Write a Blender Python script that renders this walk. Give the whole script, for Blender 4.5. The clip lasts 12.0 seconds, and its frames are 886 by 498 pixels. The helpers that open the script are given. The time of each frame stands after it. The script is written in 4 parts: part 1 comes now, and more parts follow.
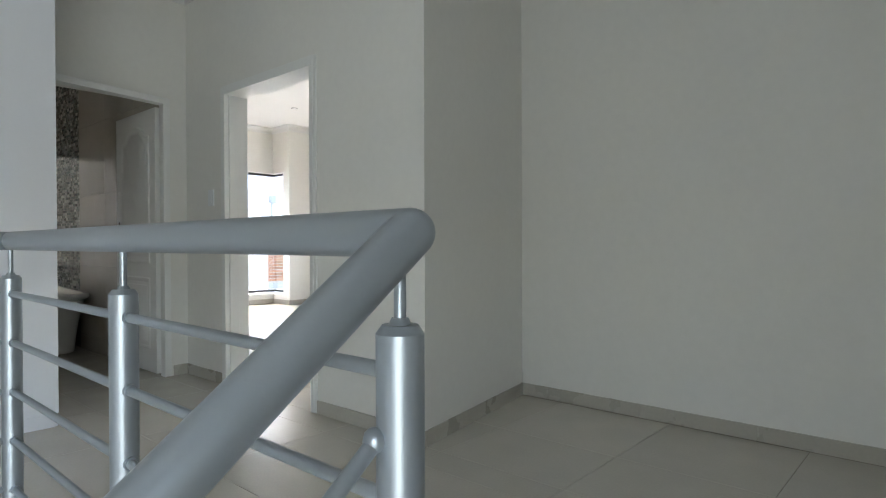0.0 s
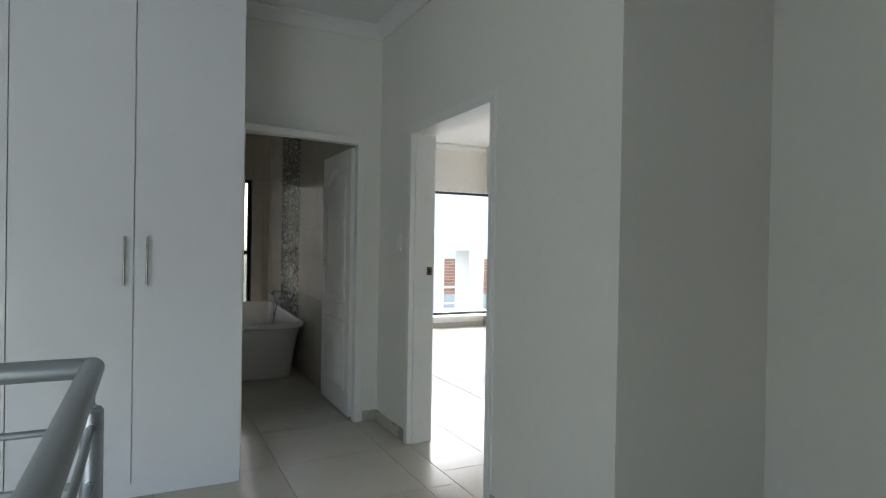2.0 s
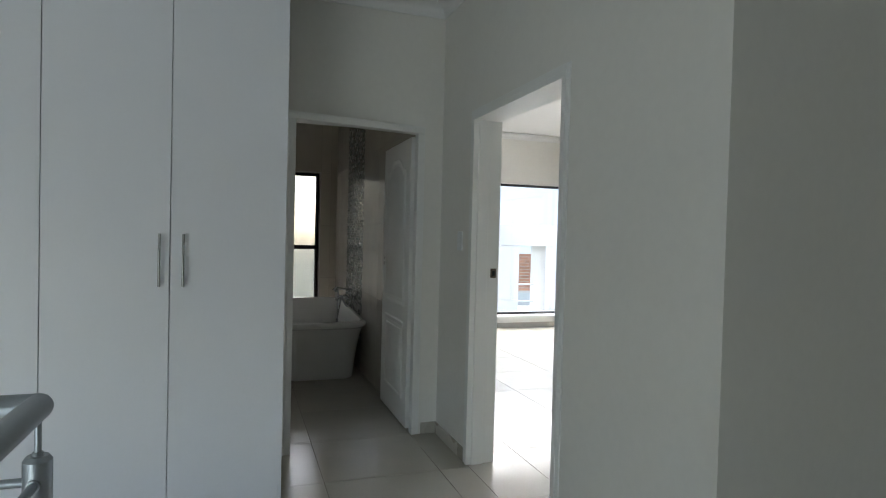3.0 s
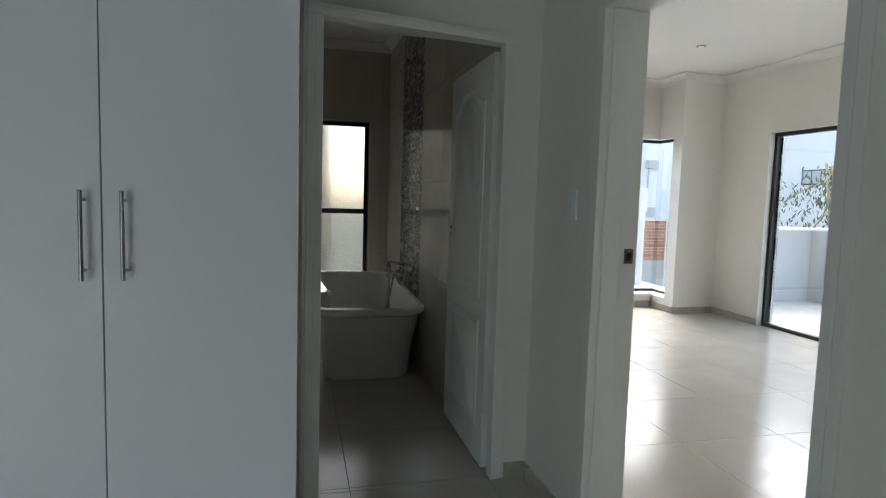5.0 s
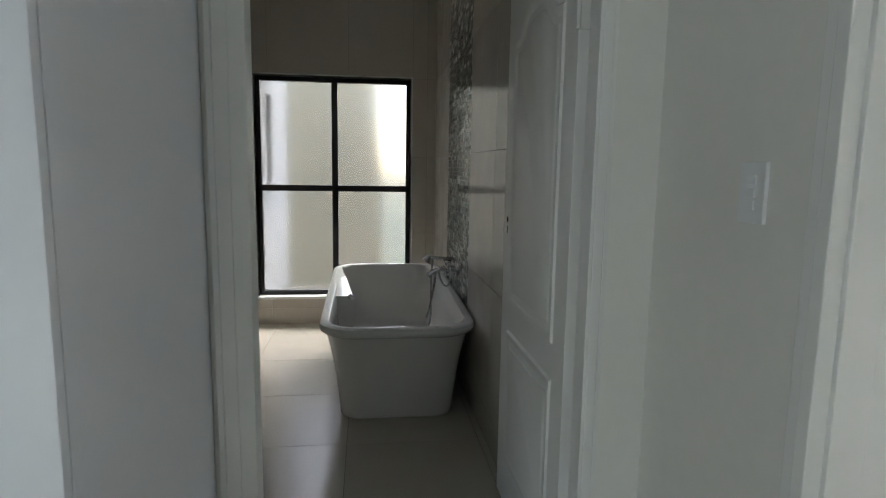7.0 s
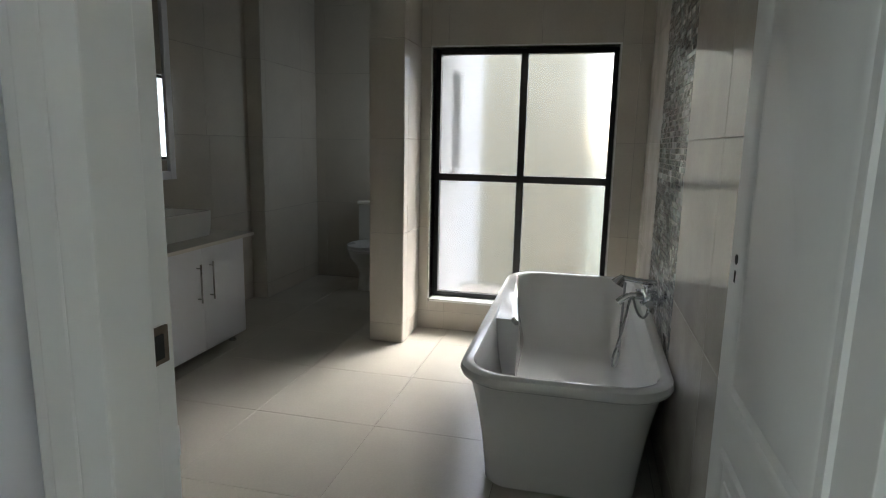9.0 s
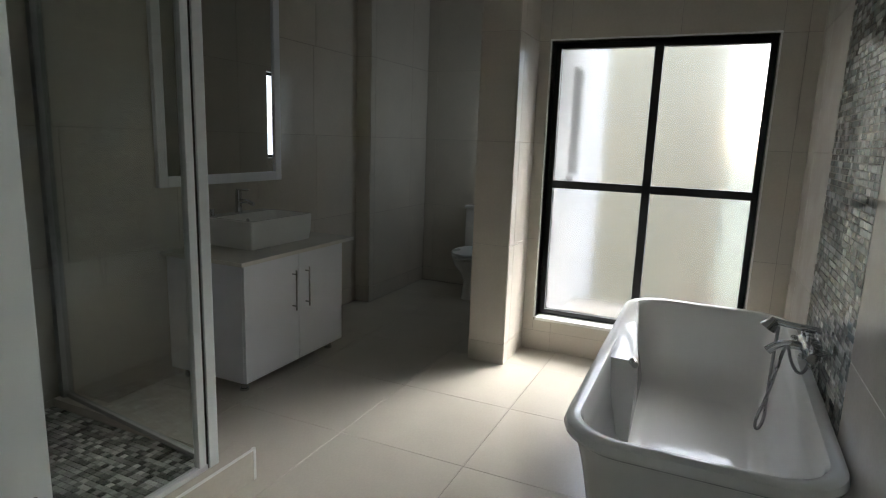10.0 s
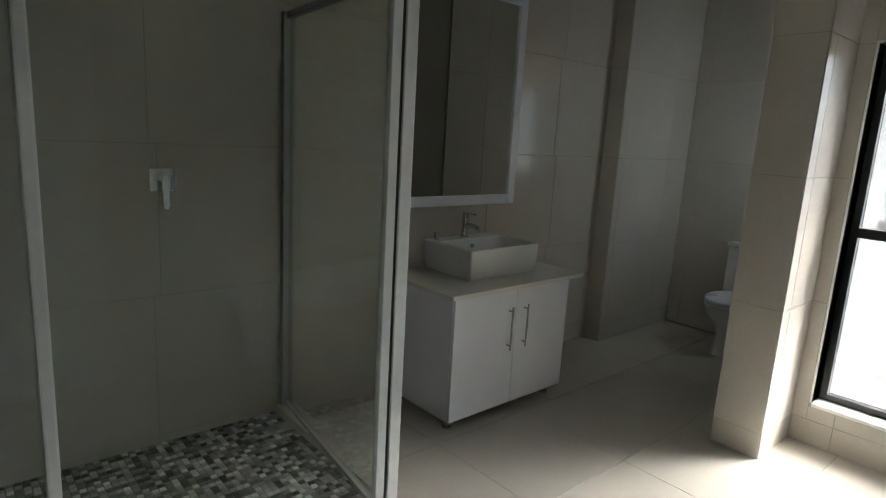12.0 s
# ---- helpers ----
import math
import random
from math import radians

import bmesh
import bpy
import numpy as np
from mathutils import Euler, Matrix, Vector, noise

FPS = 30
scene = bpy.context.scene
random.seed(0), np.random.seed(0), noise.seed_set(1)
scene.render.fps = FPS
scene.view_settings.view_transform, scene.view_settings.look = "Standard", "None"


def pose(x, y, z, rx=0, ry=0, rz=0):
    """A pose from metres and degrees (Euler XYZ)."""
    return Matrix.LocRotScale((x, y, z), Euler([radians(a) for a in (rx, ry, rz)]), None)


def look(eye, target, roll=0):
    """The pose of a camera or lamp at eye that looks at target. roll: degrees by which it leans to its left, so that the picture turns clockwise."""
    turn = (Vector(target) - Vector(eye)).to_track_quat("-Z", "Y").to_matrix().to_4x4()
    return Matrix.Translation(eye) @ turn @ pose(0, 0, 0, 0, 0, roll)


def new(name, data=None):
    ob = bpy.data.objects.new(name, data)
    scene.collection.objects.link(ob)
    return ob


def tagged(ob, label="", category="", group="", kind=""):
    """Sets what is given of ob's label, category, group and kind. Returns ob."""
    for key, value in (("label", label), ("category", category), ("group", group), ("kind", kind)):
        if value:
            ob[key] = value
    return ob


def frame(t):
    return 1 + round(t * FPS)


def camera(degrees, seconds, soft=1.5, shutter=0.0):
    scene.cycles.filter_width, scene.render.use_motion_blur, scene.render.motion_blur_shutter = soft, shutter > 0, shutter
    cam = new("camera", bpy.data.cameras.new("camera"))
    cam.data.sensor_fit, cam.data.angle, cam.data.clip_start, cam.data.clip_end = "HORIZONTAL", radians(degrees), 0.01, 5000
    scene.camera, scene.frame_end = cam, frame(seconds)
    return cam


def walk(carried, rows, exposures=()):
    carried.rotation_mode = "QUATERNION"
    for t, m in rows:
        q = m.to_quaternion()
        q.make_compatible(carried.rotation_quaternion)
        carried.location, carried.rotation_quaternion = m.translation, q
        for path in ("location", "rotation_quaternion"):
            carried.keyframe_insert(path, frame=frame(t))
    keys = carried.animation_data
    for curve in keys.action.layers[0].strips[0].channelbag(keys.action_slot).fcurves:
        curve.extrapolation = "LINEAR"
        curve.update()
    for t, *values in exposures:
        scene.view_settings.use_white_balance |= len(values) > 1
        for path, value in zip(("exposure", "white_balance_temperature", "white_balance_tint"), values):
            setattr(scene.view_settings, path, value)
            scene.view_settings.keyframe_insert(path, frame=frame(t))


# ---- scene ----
cam = camera(73.8, 12.0, soft=1.1)
PATH = [
    (0, (0.452, 0.139, 0.993), (-0.876, 1.635, 0.974), -0.2),
    (0.5, (0.406, 0.289, 1.099), (-1.051, 1.66, 1.079), -0.3),
    (1, (0.315, 0.415, 1.163), (-1.283, 1.617, 1.149), 0.2),
    (1.5, (0.227, 0.555, 1.27), (-1.486, 1.587, 1.256), 0.6),
    (2, (0.123, 0.684, 1.318), (-1.666, 1.578, 1.303), 1.0),
    (2.5, (-0.007, 0.819, 1.355), (-1.861, 1.568, 1.334), 1.3),
    (4.5, (-1.109, 1.115, 1.347), (-3.038, 1.626, 1.216), 1.7),
    (5, (-1.442, 1.148, 1.339), (-3.377, 1.625, 1.167), 1.7),
    (5.5, (-1.755, 1.22, 1.336), (-3.695, 1.665, 1.137), 1.4),
    (6, (-2.067, 1.289, 1.336), (-4.012, 1.696, 1.113), 1.5),
    (6.5, (-2.345, 1.385, 1.347), (-4.299, 1.738, 1.101), 1.2),
    (8.5, (-3.201, 1.675, 1.407), (-5.156, 1.426, 1.066), 0.9),
    (9, (-3.409, 1.689, 1.411), (-5.325, 1.234, 1.064), 1.2),
    (9.5, (-3.605, 1.65, 1.428), (-5.469, 1.022, 1.066), 1.7),
    (10, (-3.772, 1.62, 1.451), (-5.563, 0.807, 1.085), 2.0),
    (10.5, (-3.923, 1.575, 1.484), (-5.608, 0.564, 1.113), 2.2),
    (11, (-4.033, 1.532, 1.492), (-5.591, 0.336, 1.116), 2.6),
    (11.5, (-4.14, 1.493, 1.533), (-5.577, 0.158, 1.146), 3.0),
    (12, (-4.191, 1.457, 1.557), (-5.492, -0.013, 1.173), 3.3),
]
EXPOSURES = [(0.0, 3.65, 6500, 9), (1.0, 3.35, 6450, 8), (2.0, 3.2, 6400, 7), (4.5, 2.8, 6400, 6), (5.5, 2.7, 6400, 6), (6.5, 3.3, 6350, 7), (8.5, 3.95, 6300, 6), (9.5, 4.15, 6250, 6), (10.5, 4.1, 6250, 5), (12.0, 4.6, 6250, 5)]
walk(cam, [(t, look(eye, target, roll)) for t, eye, target, roll in PATH], EXPOSURES)


# ---- world, sun, large lights ----
world = bpy.data.worlds.new("world")
scene.world = world
world.use_nodes = True
wn = world.node_tree
sky = wn.nodes.new("ShaderNodeTexSky")
sky.sky_type, sky.sun_disc = "NISHITA", False
sky.sun_elevation, sky.sun_rotation = radians(43), radians(-64)
sky.air_density, sky.dust_density, sky.ozone_density = 1.0, 2.5, 1.0
haze = wn.nodes.new("ShaderNodeHueSaturation")
haze.inputs["Saturation"].default_value = 0.8
wn.links.new(sky.outputs["Color"], haze.inputs["Color"])
wn.links.new(haze.outputs["Color"], wn.nodes["Background"].inputs["Color"])
wn.nodes["Background"].inputs["Strength"].default_value = 0.15

sun_data = bpy.data.lights.new("sun", "SUN")
sun_data.energy, sun_data.angle, sun_data.color = 0.25, radians(30), (1.0, 0.99, 0.97)
sun = new("sun", sun_data)
sun.matrix_world = look((-9.0, 4.4, 9.3), (0, 0, 0))

# Daylight through the tall window beside the stairs.
stair_light = bpy.data.lights.new("stair_window_light", "AREA")
stair_light.shape, stair_light.size, stair_light.size_y = "RECTANGLE", 2.2, 2.9
stair_light.energy, stair_light.color = 4.5, (0.88, 0.93, 0.97)
stair_lamp = new("stair_window_light", stair_light)
stair_lamp.matrix_world = look((1.29, -1.5, 0.0), (0.0, -1.5, 0.0))


# Daylight through the narrow window of the toilet nook.
nook_light = bpy.data.lights.new("nook_window_light", "AREA")
nook_light.shape, nook_light.size, nook_light.size_y = "RECTANGLE", 0.3, 0.8
nook_light.energy, nook_light.color = 0.10, (0.86, 0.93, 1.0)
nook_lamp = new("nook_window_light", nook_light)
nook_lamp.matrix_world = look((-8.77, 0.27, 1.63), (-8.77, -1.0, 1.63))


# ---- materials ----
def material(name, color, rough=0.5, metal=0.0, vary=0.06, scale=3.0, fine=60.0, bump=0.0, bump_scale=200.0,
             per_object=0.0, rough_vary=0.08, coat=0.0, spec=0.5, island=0.0, second=None):
    """A node material with variation at two scales, per-piece shade and fine relief."""
    m = bpy.data.materials.new(name)
    m.use_nodes = True
    t = m.node_tree
    n, link = t.nodes, t.links.new
    b = n["Principled BSDF"]
    b.inputs["Metallic"].default_value = metal
    b.inputs["Specular IOR Level"].default_value = spec
    b.inputs["Coat Weight"].default_value = coat
    b.inputs["Coat Roughness"].default_value = 0.08
    co = n.new("ShaderNodeTexCoord")
    geo = n.new("ShaderNodeNewGeometry")
    big = n.new("ShaderNodeTexNoise")
    big.inputs["Scale"].default_value, big.inputs["Detail"].default_value = scale, 4
    small = n.new("ShaderNodeTexNoise")
    small.inputs["Scale"].default_value, small.inputs["Detail"].default_value = fine, 3
    link(geo.outputs["Position"], big.inputs["Vector"])
    link(geo.outputs["Position"], small.inputs["Vector"])
    total = n.new("ShaderNodeMath")
    total.operation = "ADD"
    link(big.outputs["Fac"], total.inputs[0])
    link(small.outputs["Fac"], total.inputs[1])
    value = n.new("ShaderNodeMapRange")
    value.inputs["From Min"].default_value, value.inputs["From Max"].default_value = 0.6, 1.4
    value.inputs["To Min"].default_value, value.inputs["To Max"].default_value = 1 - vary, 1 + vary
    link(total.outputs[0], value.inputs["Value"])
    last = value.outputs["Result"]
    for amount, source in ((per_object, "object"), (island, "island")):
        if amount:
            if source == "object":
                info = n.new("ShaderNodeObjectInfo")
                out = info.outputs["Random"]
            else:
                out = geo.outputs["Random Per Island"]
            r = n.new("ShaderNodeMapRange")
            r.inputs["To Min"].default_value, r.inputs["To Max"].default_value = 1 - amount, 1 + amount
            link(out, r.inputs["Value"])
            mul = n.new("ShaderNodeMath")
            mul.operation = "MULTIPLY"
            link(last, mul.inputs[0])
            link(r.outputs["Result"], mul.inputs[1])
            last = mul.outputs[0]
    tint = n.new("ShaderNodeVectorMath")
    tint.operation = "SCALE"
    tint.inputs[0].default_value = color
    if second:
        mix = n.new("ShaderNodeMix")
        mix.data_type = "RGBA"
        mix.inputs["A"].default_value, mix.inputs["B"].default_value = (*color, 1), (*second, 1)
        if island or per_object:
            src = geo.outputs["Random Per Island"]
            if per_object and not island:
                src = n.new("ShaderNodeObjectInfo").outputs["Random"]
            ramp = n.new("ShaderNodeMath")
            ramp.operation, ramp.inputs[1].default_value = "FRACT", 0
            seven = n.new("ShaderNodeMath")
            seven.operation, seven.inputs[1].default_value = "MULTIPLY", 7.31
            link(src, seven.inputs[0])
            link(seven.outputs[0], ramp.inputs[0])
            link(ramp.outputs[0], mix.inputs["Factor"])
        else:
            link(big.outputs["Fac"], mix.inputs["Factor"])
        link(mix.outputs["Result"], tint.inputs[0])
    link(last, tint.inputs["Scale"])
    link(tint.outputs["Vector"], b.inputs["Base Color"])
    rr = n.new("ShaderNodeMapRange")
    rr.inputs["From Min"].default_value, rr.inputs["From Max"].default_value = 0.3, 0.7
    rr.inputs["To Min"].default_value, rr.inputs["To Max"].default_value = max(0.02, rough - rough_vary), min(1, rough + rough_vary)
    link(big.outputs["Fac"], rr.inputs["Value"])
    link(rr.outputs["Result"], b.inputs["Roughness"])
    if bump:
        bn = n.new("ShaderNodeTexNoise")
        bn.inputs["Scale"].default_value, bn.inputs["Detail"].default_value = bump_scale, 3
        link(geo.outputs["Position"], bn.inputs["Vector"])
        bp = n.new("ShaderNodeBump")
        bp.inputs["Strength"].default_value, bp.inputs["Distance"].default_value = bump, 0.002
        link(bn.outputs["Fac"], bp.inputs["Height"])
        link(bp.outputs["Normal"], b.inputs["Normal"])
    return m


def glass(name, color=(1, 1, 1), rough=0.0, ior=1.45, bump=0.0):
    m = bpy.data.materials.new(name)
    m.use_nodes = True
    t = m.node_tree
    b = t.nodes["Principled BSDF"]
    b.inputs["Base Color"].default_value = (*color, 1)
    b.inputs["Roughness"].default_value = rough
    b.inputs["IOR"].default_value = ior
    b.inputs["Transmission Weight"].default_value = 1.0
    if bump:
        nz = t.nodes.new("ShaderNodeTexNoise")
        nz.inputs["Scale"].default_value = 350
        bp = t.nodes.new("ShaderNodeBump")
        bp.inputs["Strength"].default_value = bump
        bp.inputs["Distance"].default_value = 0.001
        t.links.new(nz.outputs["Fac"], bp.inputs["Height"])
        t.links.new(bp.outputs["Normal"], b.inputs["Normal"])
    return m


PAINT = material("wall_paint", (0.78, 0.765, 0.725), 0.55, vary=0.025, scale=1.2, fine=25, bump=0.25, bump_scale=90)
CEIL = material("ceiling_paint", (0.78, 0.78, 0.77), 0.7, vary=0.02, scale=1.5, bump=0.1)
TRIM = material("gloss_white_paint", (0.80, 0.80, 0.78), 0.42, vary=0.012, scale=3, bump=0.08, bump_scale=120, rough_vary=0.015)
BOARD = material("white_melamine", (0.78, 0.79, 0.835), 0.38, vary=0.012, scale=4)
FLOOR = material("porcelain_floor_tile", (0.56, 0.525, 0.46), 0.2, vary=0.05, scale=4, fine=90, per_object=0.03, rough_vary=0.05)
GROUT = material("dark_grout", (0.22, 0.20, 0.175), 0.9, vary=0.15, fine=120)
WTILE = material("beige_wall_tile", (0.56, 0.52, 0.455), 0.2, vary=0.05, scale=5, fine=70, per_object=0.025, rough_vary=0.06)
WGROUT = material("beige_grout", (0.32, 0.30, 0.26), 0.9, vary=0.1, fine=120)
SKIRT = material("skirting_tile", (0.46, 0.43, 0.375), 0.3, vary=0.05, per_object=0.03)
STEEL = material("silver_paint_steel", (0.34, 0.37, 0.40), 0.34, metal=0.7, vary=0.02, scale=6, fine=150, bump=0.03, rough_vary=0.02)
# Darker copy of the white aluminium; the side frame's shade is in its colour.
ALU_SHADED = material("white_aluminium_shaded", (0.30, 0.31, 0.30), 0.45, vary=0.05, fine=120)
HOSE = material("ribbed_chrome_hose", (0.34, 0.34, 0.35), 0.28, metal=1.0, vary=0.08, fine=300, bump=0.4)
CHROME = material("chrome", (0.58, 0.59, 0.60), 0.07, metal=1.0, vary=0.02, rough_vary=0.03)
BRUSHED = material("brushed_steel", (0.30, 0.30, 0.305), 0.26, metal=1.0, vary=0.05)
BLACK = material("black_aluminium", (0.018, 0.019, 0.021), 0.4, vary=0.1)
ACRYLIC = material("white_acrylic", (0.82, 0.82, 0.80), 0.1, vary=0.01, coat=0.3, rough_vary=0.03)
CERAMIC = material("white_ceramic", (0.83, 0.83, 0.81), 0.08, vary=0.01, coat=0.3, rough_vary=0.02)
STONE = material("pale_quartz", (0.76, 0.74, 0.69), 0.15, vary=0.04, fine=200)
ALU = material("white_aluminium", (0.74, 0.76, 0.75), 0.35, vary=0.03)
MOSAIC = material("mosaic_glass", (0.09, 0.115, 0.115), 0.12, vary=0.1, fine=80, island=0.55, second=(0.50, 0.50, 0.46))
MOSAIC_PIECE = material("mosaic_glass_piece", (0.09, 0.115, 0.115), 0.12, vary=0.1, fine=80, per_object=0.55, second=(0.50, 0.50, 0.46))
FMOSAIC = material("floor_mosaic_glass", (0.035, 0.055, 0.045), 0.2, vary=0.1, fine=80, island=0.5, second=(0.62, 0.65, 0.60))
FMOSAIC_PIECE = material("floor_mosaic_piece", (0.035, 0.055, 0.045), 0.2, vary=0.1, fine=80, per_object=0.5, second=(0.62, 0.65, 0.60))
CLEAR = glass("clear_glass")
SHOWER_GLASS = glass("shower_glass", (0.88, 0.91, 0.885), ior=1.5)
FROST = glass("frosted_glass", (0.27, 0.27, 0.275), rough=0.2, ior=1.3)
MIRROR = bpy.data.materials.new("mirror")
MIRROR.use_nodes = True
MIRROR.node_tree.nodes["Principled BSDF"].inputs["Metallic"].default_value = 1
MIRROR.node_tree.nodes["Principled BSDF"].inputs["Roughness"].default_value = 0.0
MIRROR.node_tree.nodes["Principled BSDF"].inputs["Base Color"].default_value = (0.86, 0.88, 0.87, 1)
PLASTIC = material("white_plastic", (0.78, 0.79, 0.80), 0.3, vary=0.01)
DARK = material("dark_recess", (0.03, 0.028, 0.025), 0.8, vary=0.1)
BRONZE = material("worn_bronze_plate", (0.17, 0.13, 0.10), 0.4, metal=0.8, vary=0.3, scale=60)
RENDER = material("white_render", (0.64, 0.64, 0.63), 0.85, vary=0.05, scale=1.0, bump=0.3)
CREAM = material("cream_render", (0.72, 0.58, 0.39), 0.85, vary=0.05, scale=1.0, bump=0.3)
BLUEGREY = material("grey_blue_render", (0.36, 0.375, 0.375), 0.8, vary=0.05, scale=1.0, bump=0.3)
BRICK = material("red_brick", (0.34, 0.15, 0.085), 0.85, vary=0.2, scale=8, bump=0.4, per_object=0.25)
MORTAR = material("mortar", (0.40, 0.37, 0.33), 0.95, vary=0.1)
GROUND = material("sandy_ground", (0.30, 0.27, 0.21), 0.95, vary=0.25, scale=0.4, fine=6, second=(0.10, 0.13, 0.06))
BARK = material("bark", (0.30, 0.24, 0.17), 0.9, vary=0.25, scale=10, bump=0.5)
LEAF = material("grey_green_leaf", (0.075, 0.09, 0.045), 0.6, vary=0.2, island=0.35)
YELLOW = material("raw_pine", (0.5, 0.36, 0.15), 0.7, vary=0.1)


# ---- building helpers ----
def box(bm, x0, x1, y0, y1, z0, z1, bevel=0.0):
    r = bmesh.ops.create_cube(bm, size=1.0)
    vs = r["verts"]
    for v in vs:
        v.co = Vector(((x0 + x1) / 2 + v.co.x * (x1 - x0), (y0 + y1) / 2 + v.co.y * (y1 - y0), (z0 + z1) / 2 + v.co.z * (z1 - z0)))
    if bevel:
        es = list({e for v in vs for e in v.link_edges})
        bmesh.ops.bevel(bm, geom=es, offset=bevel, segments=2, affect="EDGES", profile=0.6)
    return bm


def boxed(*a, bevel=0.0):
    return box(bmesh.new(), *a, bevel=bevel)


def rod(bm, p, q, r, r2=None, n=20, cap=True):
    """A round bar from p to q."""
    p, q = Vector(p), Vector(q)
    d = q - p
    out = bmesh.ops.create_cone(bm, cap_ends=cap, segments=n, radius1=r, radius2=r if r2 is None else r2, depth=d.length)
    m = Matrix.Translation((p + q) / 2) @ d.to_track_quat("Z", "Y").to_matrix().to_4x4()
    bmesh.ops.transform(bm, matrix=m, verts=out["verts"])
    return bm


def ball(bm, c, r, squash=1.0, n=16):
    out = bmesh.ops.create_uvsphere(bm, u_segments=n, v_segments=n // 2, radius=r)
    bmesh.ops.transform(bm, matrix=Matrix.Translation(c) @ Matrix.Diagonal((1, 1, squash, 1)), verts=out["verts"])
    return bm


def tube(bm, pts, r, n=12):
    """A smooth pipe along points."""
    pts = [Vector(p) for p in pts]
    rings, up = [], None
    for i, p in enumerate(pts):
        d = (pts[min(i + 1, len(pts) - 1)] - pts[max(i - 1, 0)]).normalized()
        if up is None:
            up = d.orthogonal().normalized()
        up = (up - d * up.dot(d)).normalized()
        side = d.cross(up)
        rings.append([bm.verts.new(p + r * (math.cos(a) * up + math.sin(a) * side)) for a in [k * math.tau / n for k in range(n)]])
    for a, b in zip(rings, rings[1:]):
        for k in range(n):
            bm.faces.new((a[k], a[(k + 1) % n], b[(k + 1) % n], b[k]))
    bm.faces.new(rings[0][::-1])
    bm.faces.new(rings[-1])
    return bm


def bezier(a, b, c, d, n=16):
    a, b, c, d = map(Vector, (a, b, c, d))
    return [(1 - t) ** 3 * a + 3 * t * (1 - t) ** 2 * b + 3 * t * t * (1 - t) * c + t ** 3 * d for t in [k / n for k in range(n + 1)]]


def loft(bm, rings, closed_start=True, closed_end=True):
    vs = [[bm.verts.new(p) for p in ring] for ring in rings]
    n = len(vs[0])
    for a, b in zip(vs, vs[1:]):
        for k in range(n):
            bm.faces.new((a[k], a[(k + 1) % n], b[(k + 1) % n], b[k]))
    if closed_start:
        bm.faces.new(vs[0][::-1])
    if closed_end:
        bm.faces.new(vs[-1])
    return bm


def round_rect(cx, cy, hx, hy, r, z, n=10):
    """Points round a rectangle with rounded corners; z may be a function of x, y."""
    out = []
    for sx, sy, start in ((1, 1, 0), (-1, 1, 90), (-1, -1, 180), (1, -1, 270)):
        for k in range(n + 1):
            a = radians(start + 90 * k / n)
            x, y = cx + sx * (hx - r) + r * math.cos(a), cy + sy * (hy - r) + r * math.sin(a)
            out.append((x, y, z(x, y) if callable(z) else z))
    return out


def place_of(ob):
    return ob.location + (place_of(ob.parent) if ob.parent else Vector())


def finish(name, bm, mat, smooth=False):
    bmesh.ops.recalc_face_normals(bm, faces=bm.faces)
    me = bpy.data.meshes.new(name)
    bm.to_mesh(me)
    bm.free()
    me.materials.append(mat)
    if smooth:
        me.polygons.foreach_set("use_smooth", [True] * len(me.polygons))
        me.set_sharp_from_angle(angle=radians(38))
    return me


def part(name, bm, mat, parent, label="", smooth=False):
    """Links a bmesh, given in the world's metres, as one mesh under a thing or part."""
    bmesh.ops.translate(bm, vec=-place_of(parent), verts=bm.verts)
    ob = new(name, finish(name, bm, mat, smooth))
    ob.parent = parent
    return tagged(ob, label)


def thing(name, place, label, category, group="", kind=""):
    ob = new(name)
    ob.location = place
    ob.empty_display_size = 0.1
    return tagged(ob, label, category, group, kind)


def solid(name, bm, mat, label, category="", kind="structure", smooth=False):
    return tagged(new(name, finish(name, bm, mat, smooth)), label, category, "", kind)


def wall_with_holes(name, axis, at0, at1, a0, a1, z0, z1, holes, mat, label):
    """A wall whose faces lie at axis = at0 and at1, from a0 to a1 along the other axis, with openings (a, b, z, z)."""
    bm = bmesh.new()
    cuts_a = sorted({a0, a1, *[h[0] for h in holes], *[h[1] for h in holes]})
    cuts_z = sorted({z0, z1, *[h[2] for h in holes], *[h[3] for h in holes]})
    for p, q in zip(cuts_a, cuts_a[1:]):
        for r, s in zip(cuts_z, cuts_z[1:]):
            if any(h[0] < (p + q) / 2 < h[1] and h[2] < (r + s) / 2 < h[3] for h in holes):
                continue
            box(bm, *((at0, at1, p, q) if axis == "x" else (p, q, at0, at1)), r, s)
    bmesh.ops.remove_doubles(bm, verts=bm.verts, dist=1e-4)
    seen, twice = {}, []
    for f in bm.faces:
        key = tuple(sorted((round(c, 3) for v in f.verts for c in v.co)))
        mid = tuple(round(c, 3) for c in f.calc_center_median())
        if (key, mid) in seen:
            twice += [f, seen[key, mid]]
        seen[key, mid] = f
    bmesh.ops.delete(bm, geom=list(set(twice)), context="FACES")
    return solid(name, bm, mat, label, "wall")


CEILING = 2.91
P = 0.661
TILE_MESHES = {}


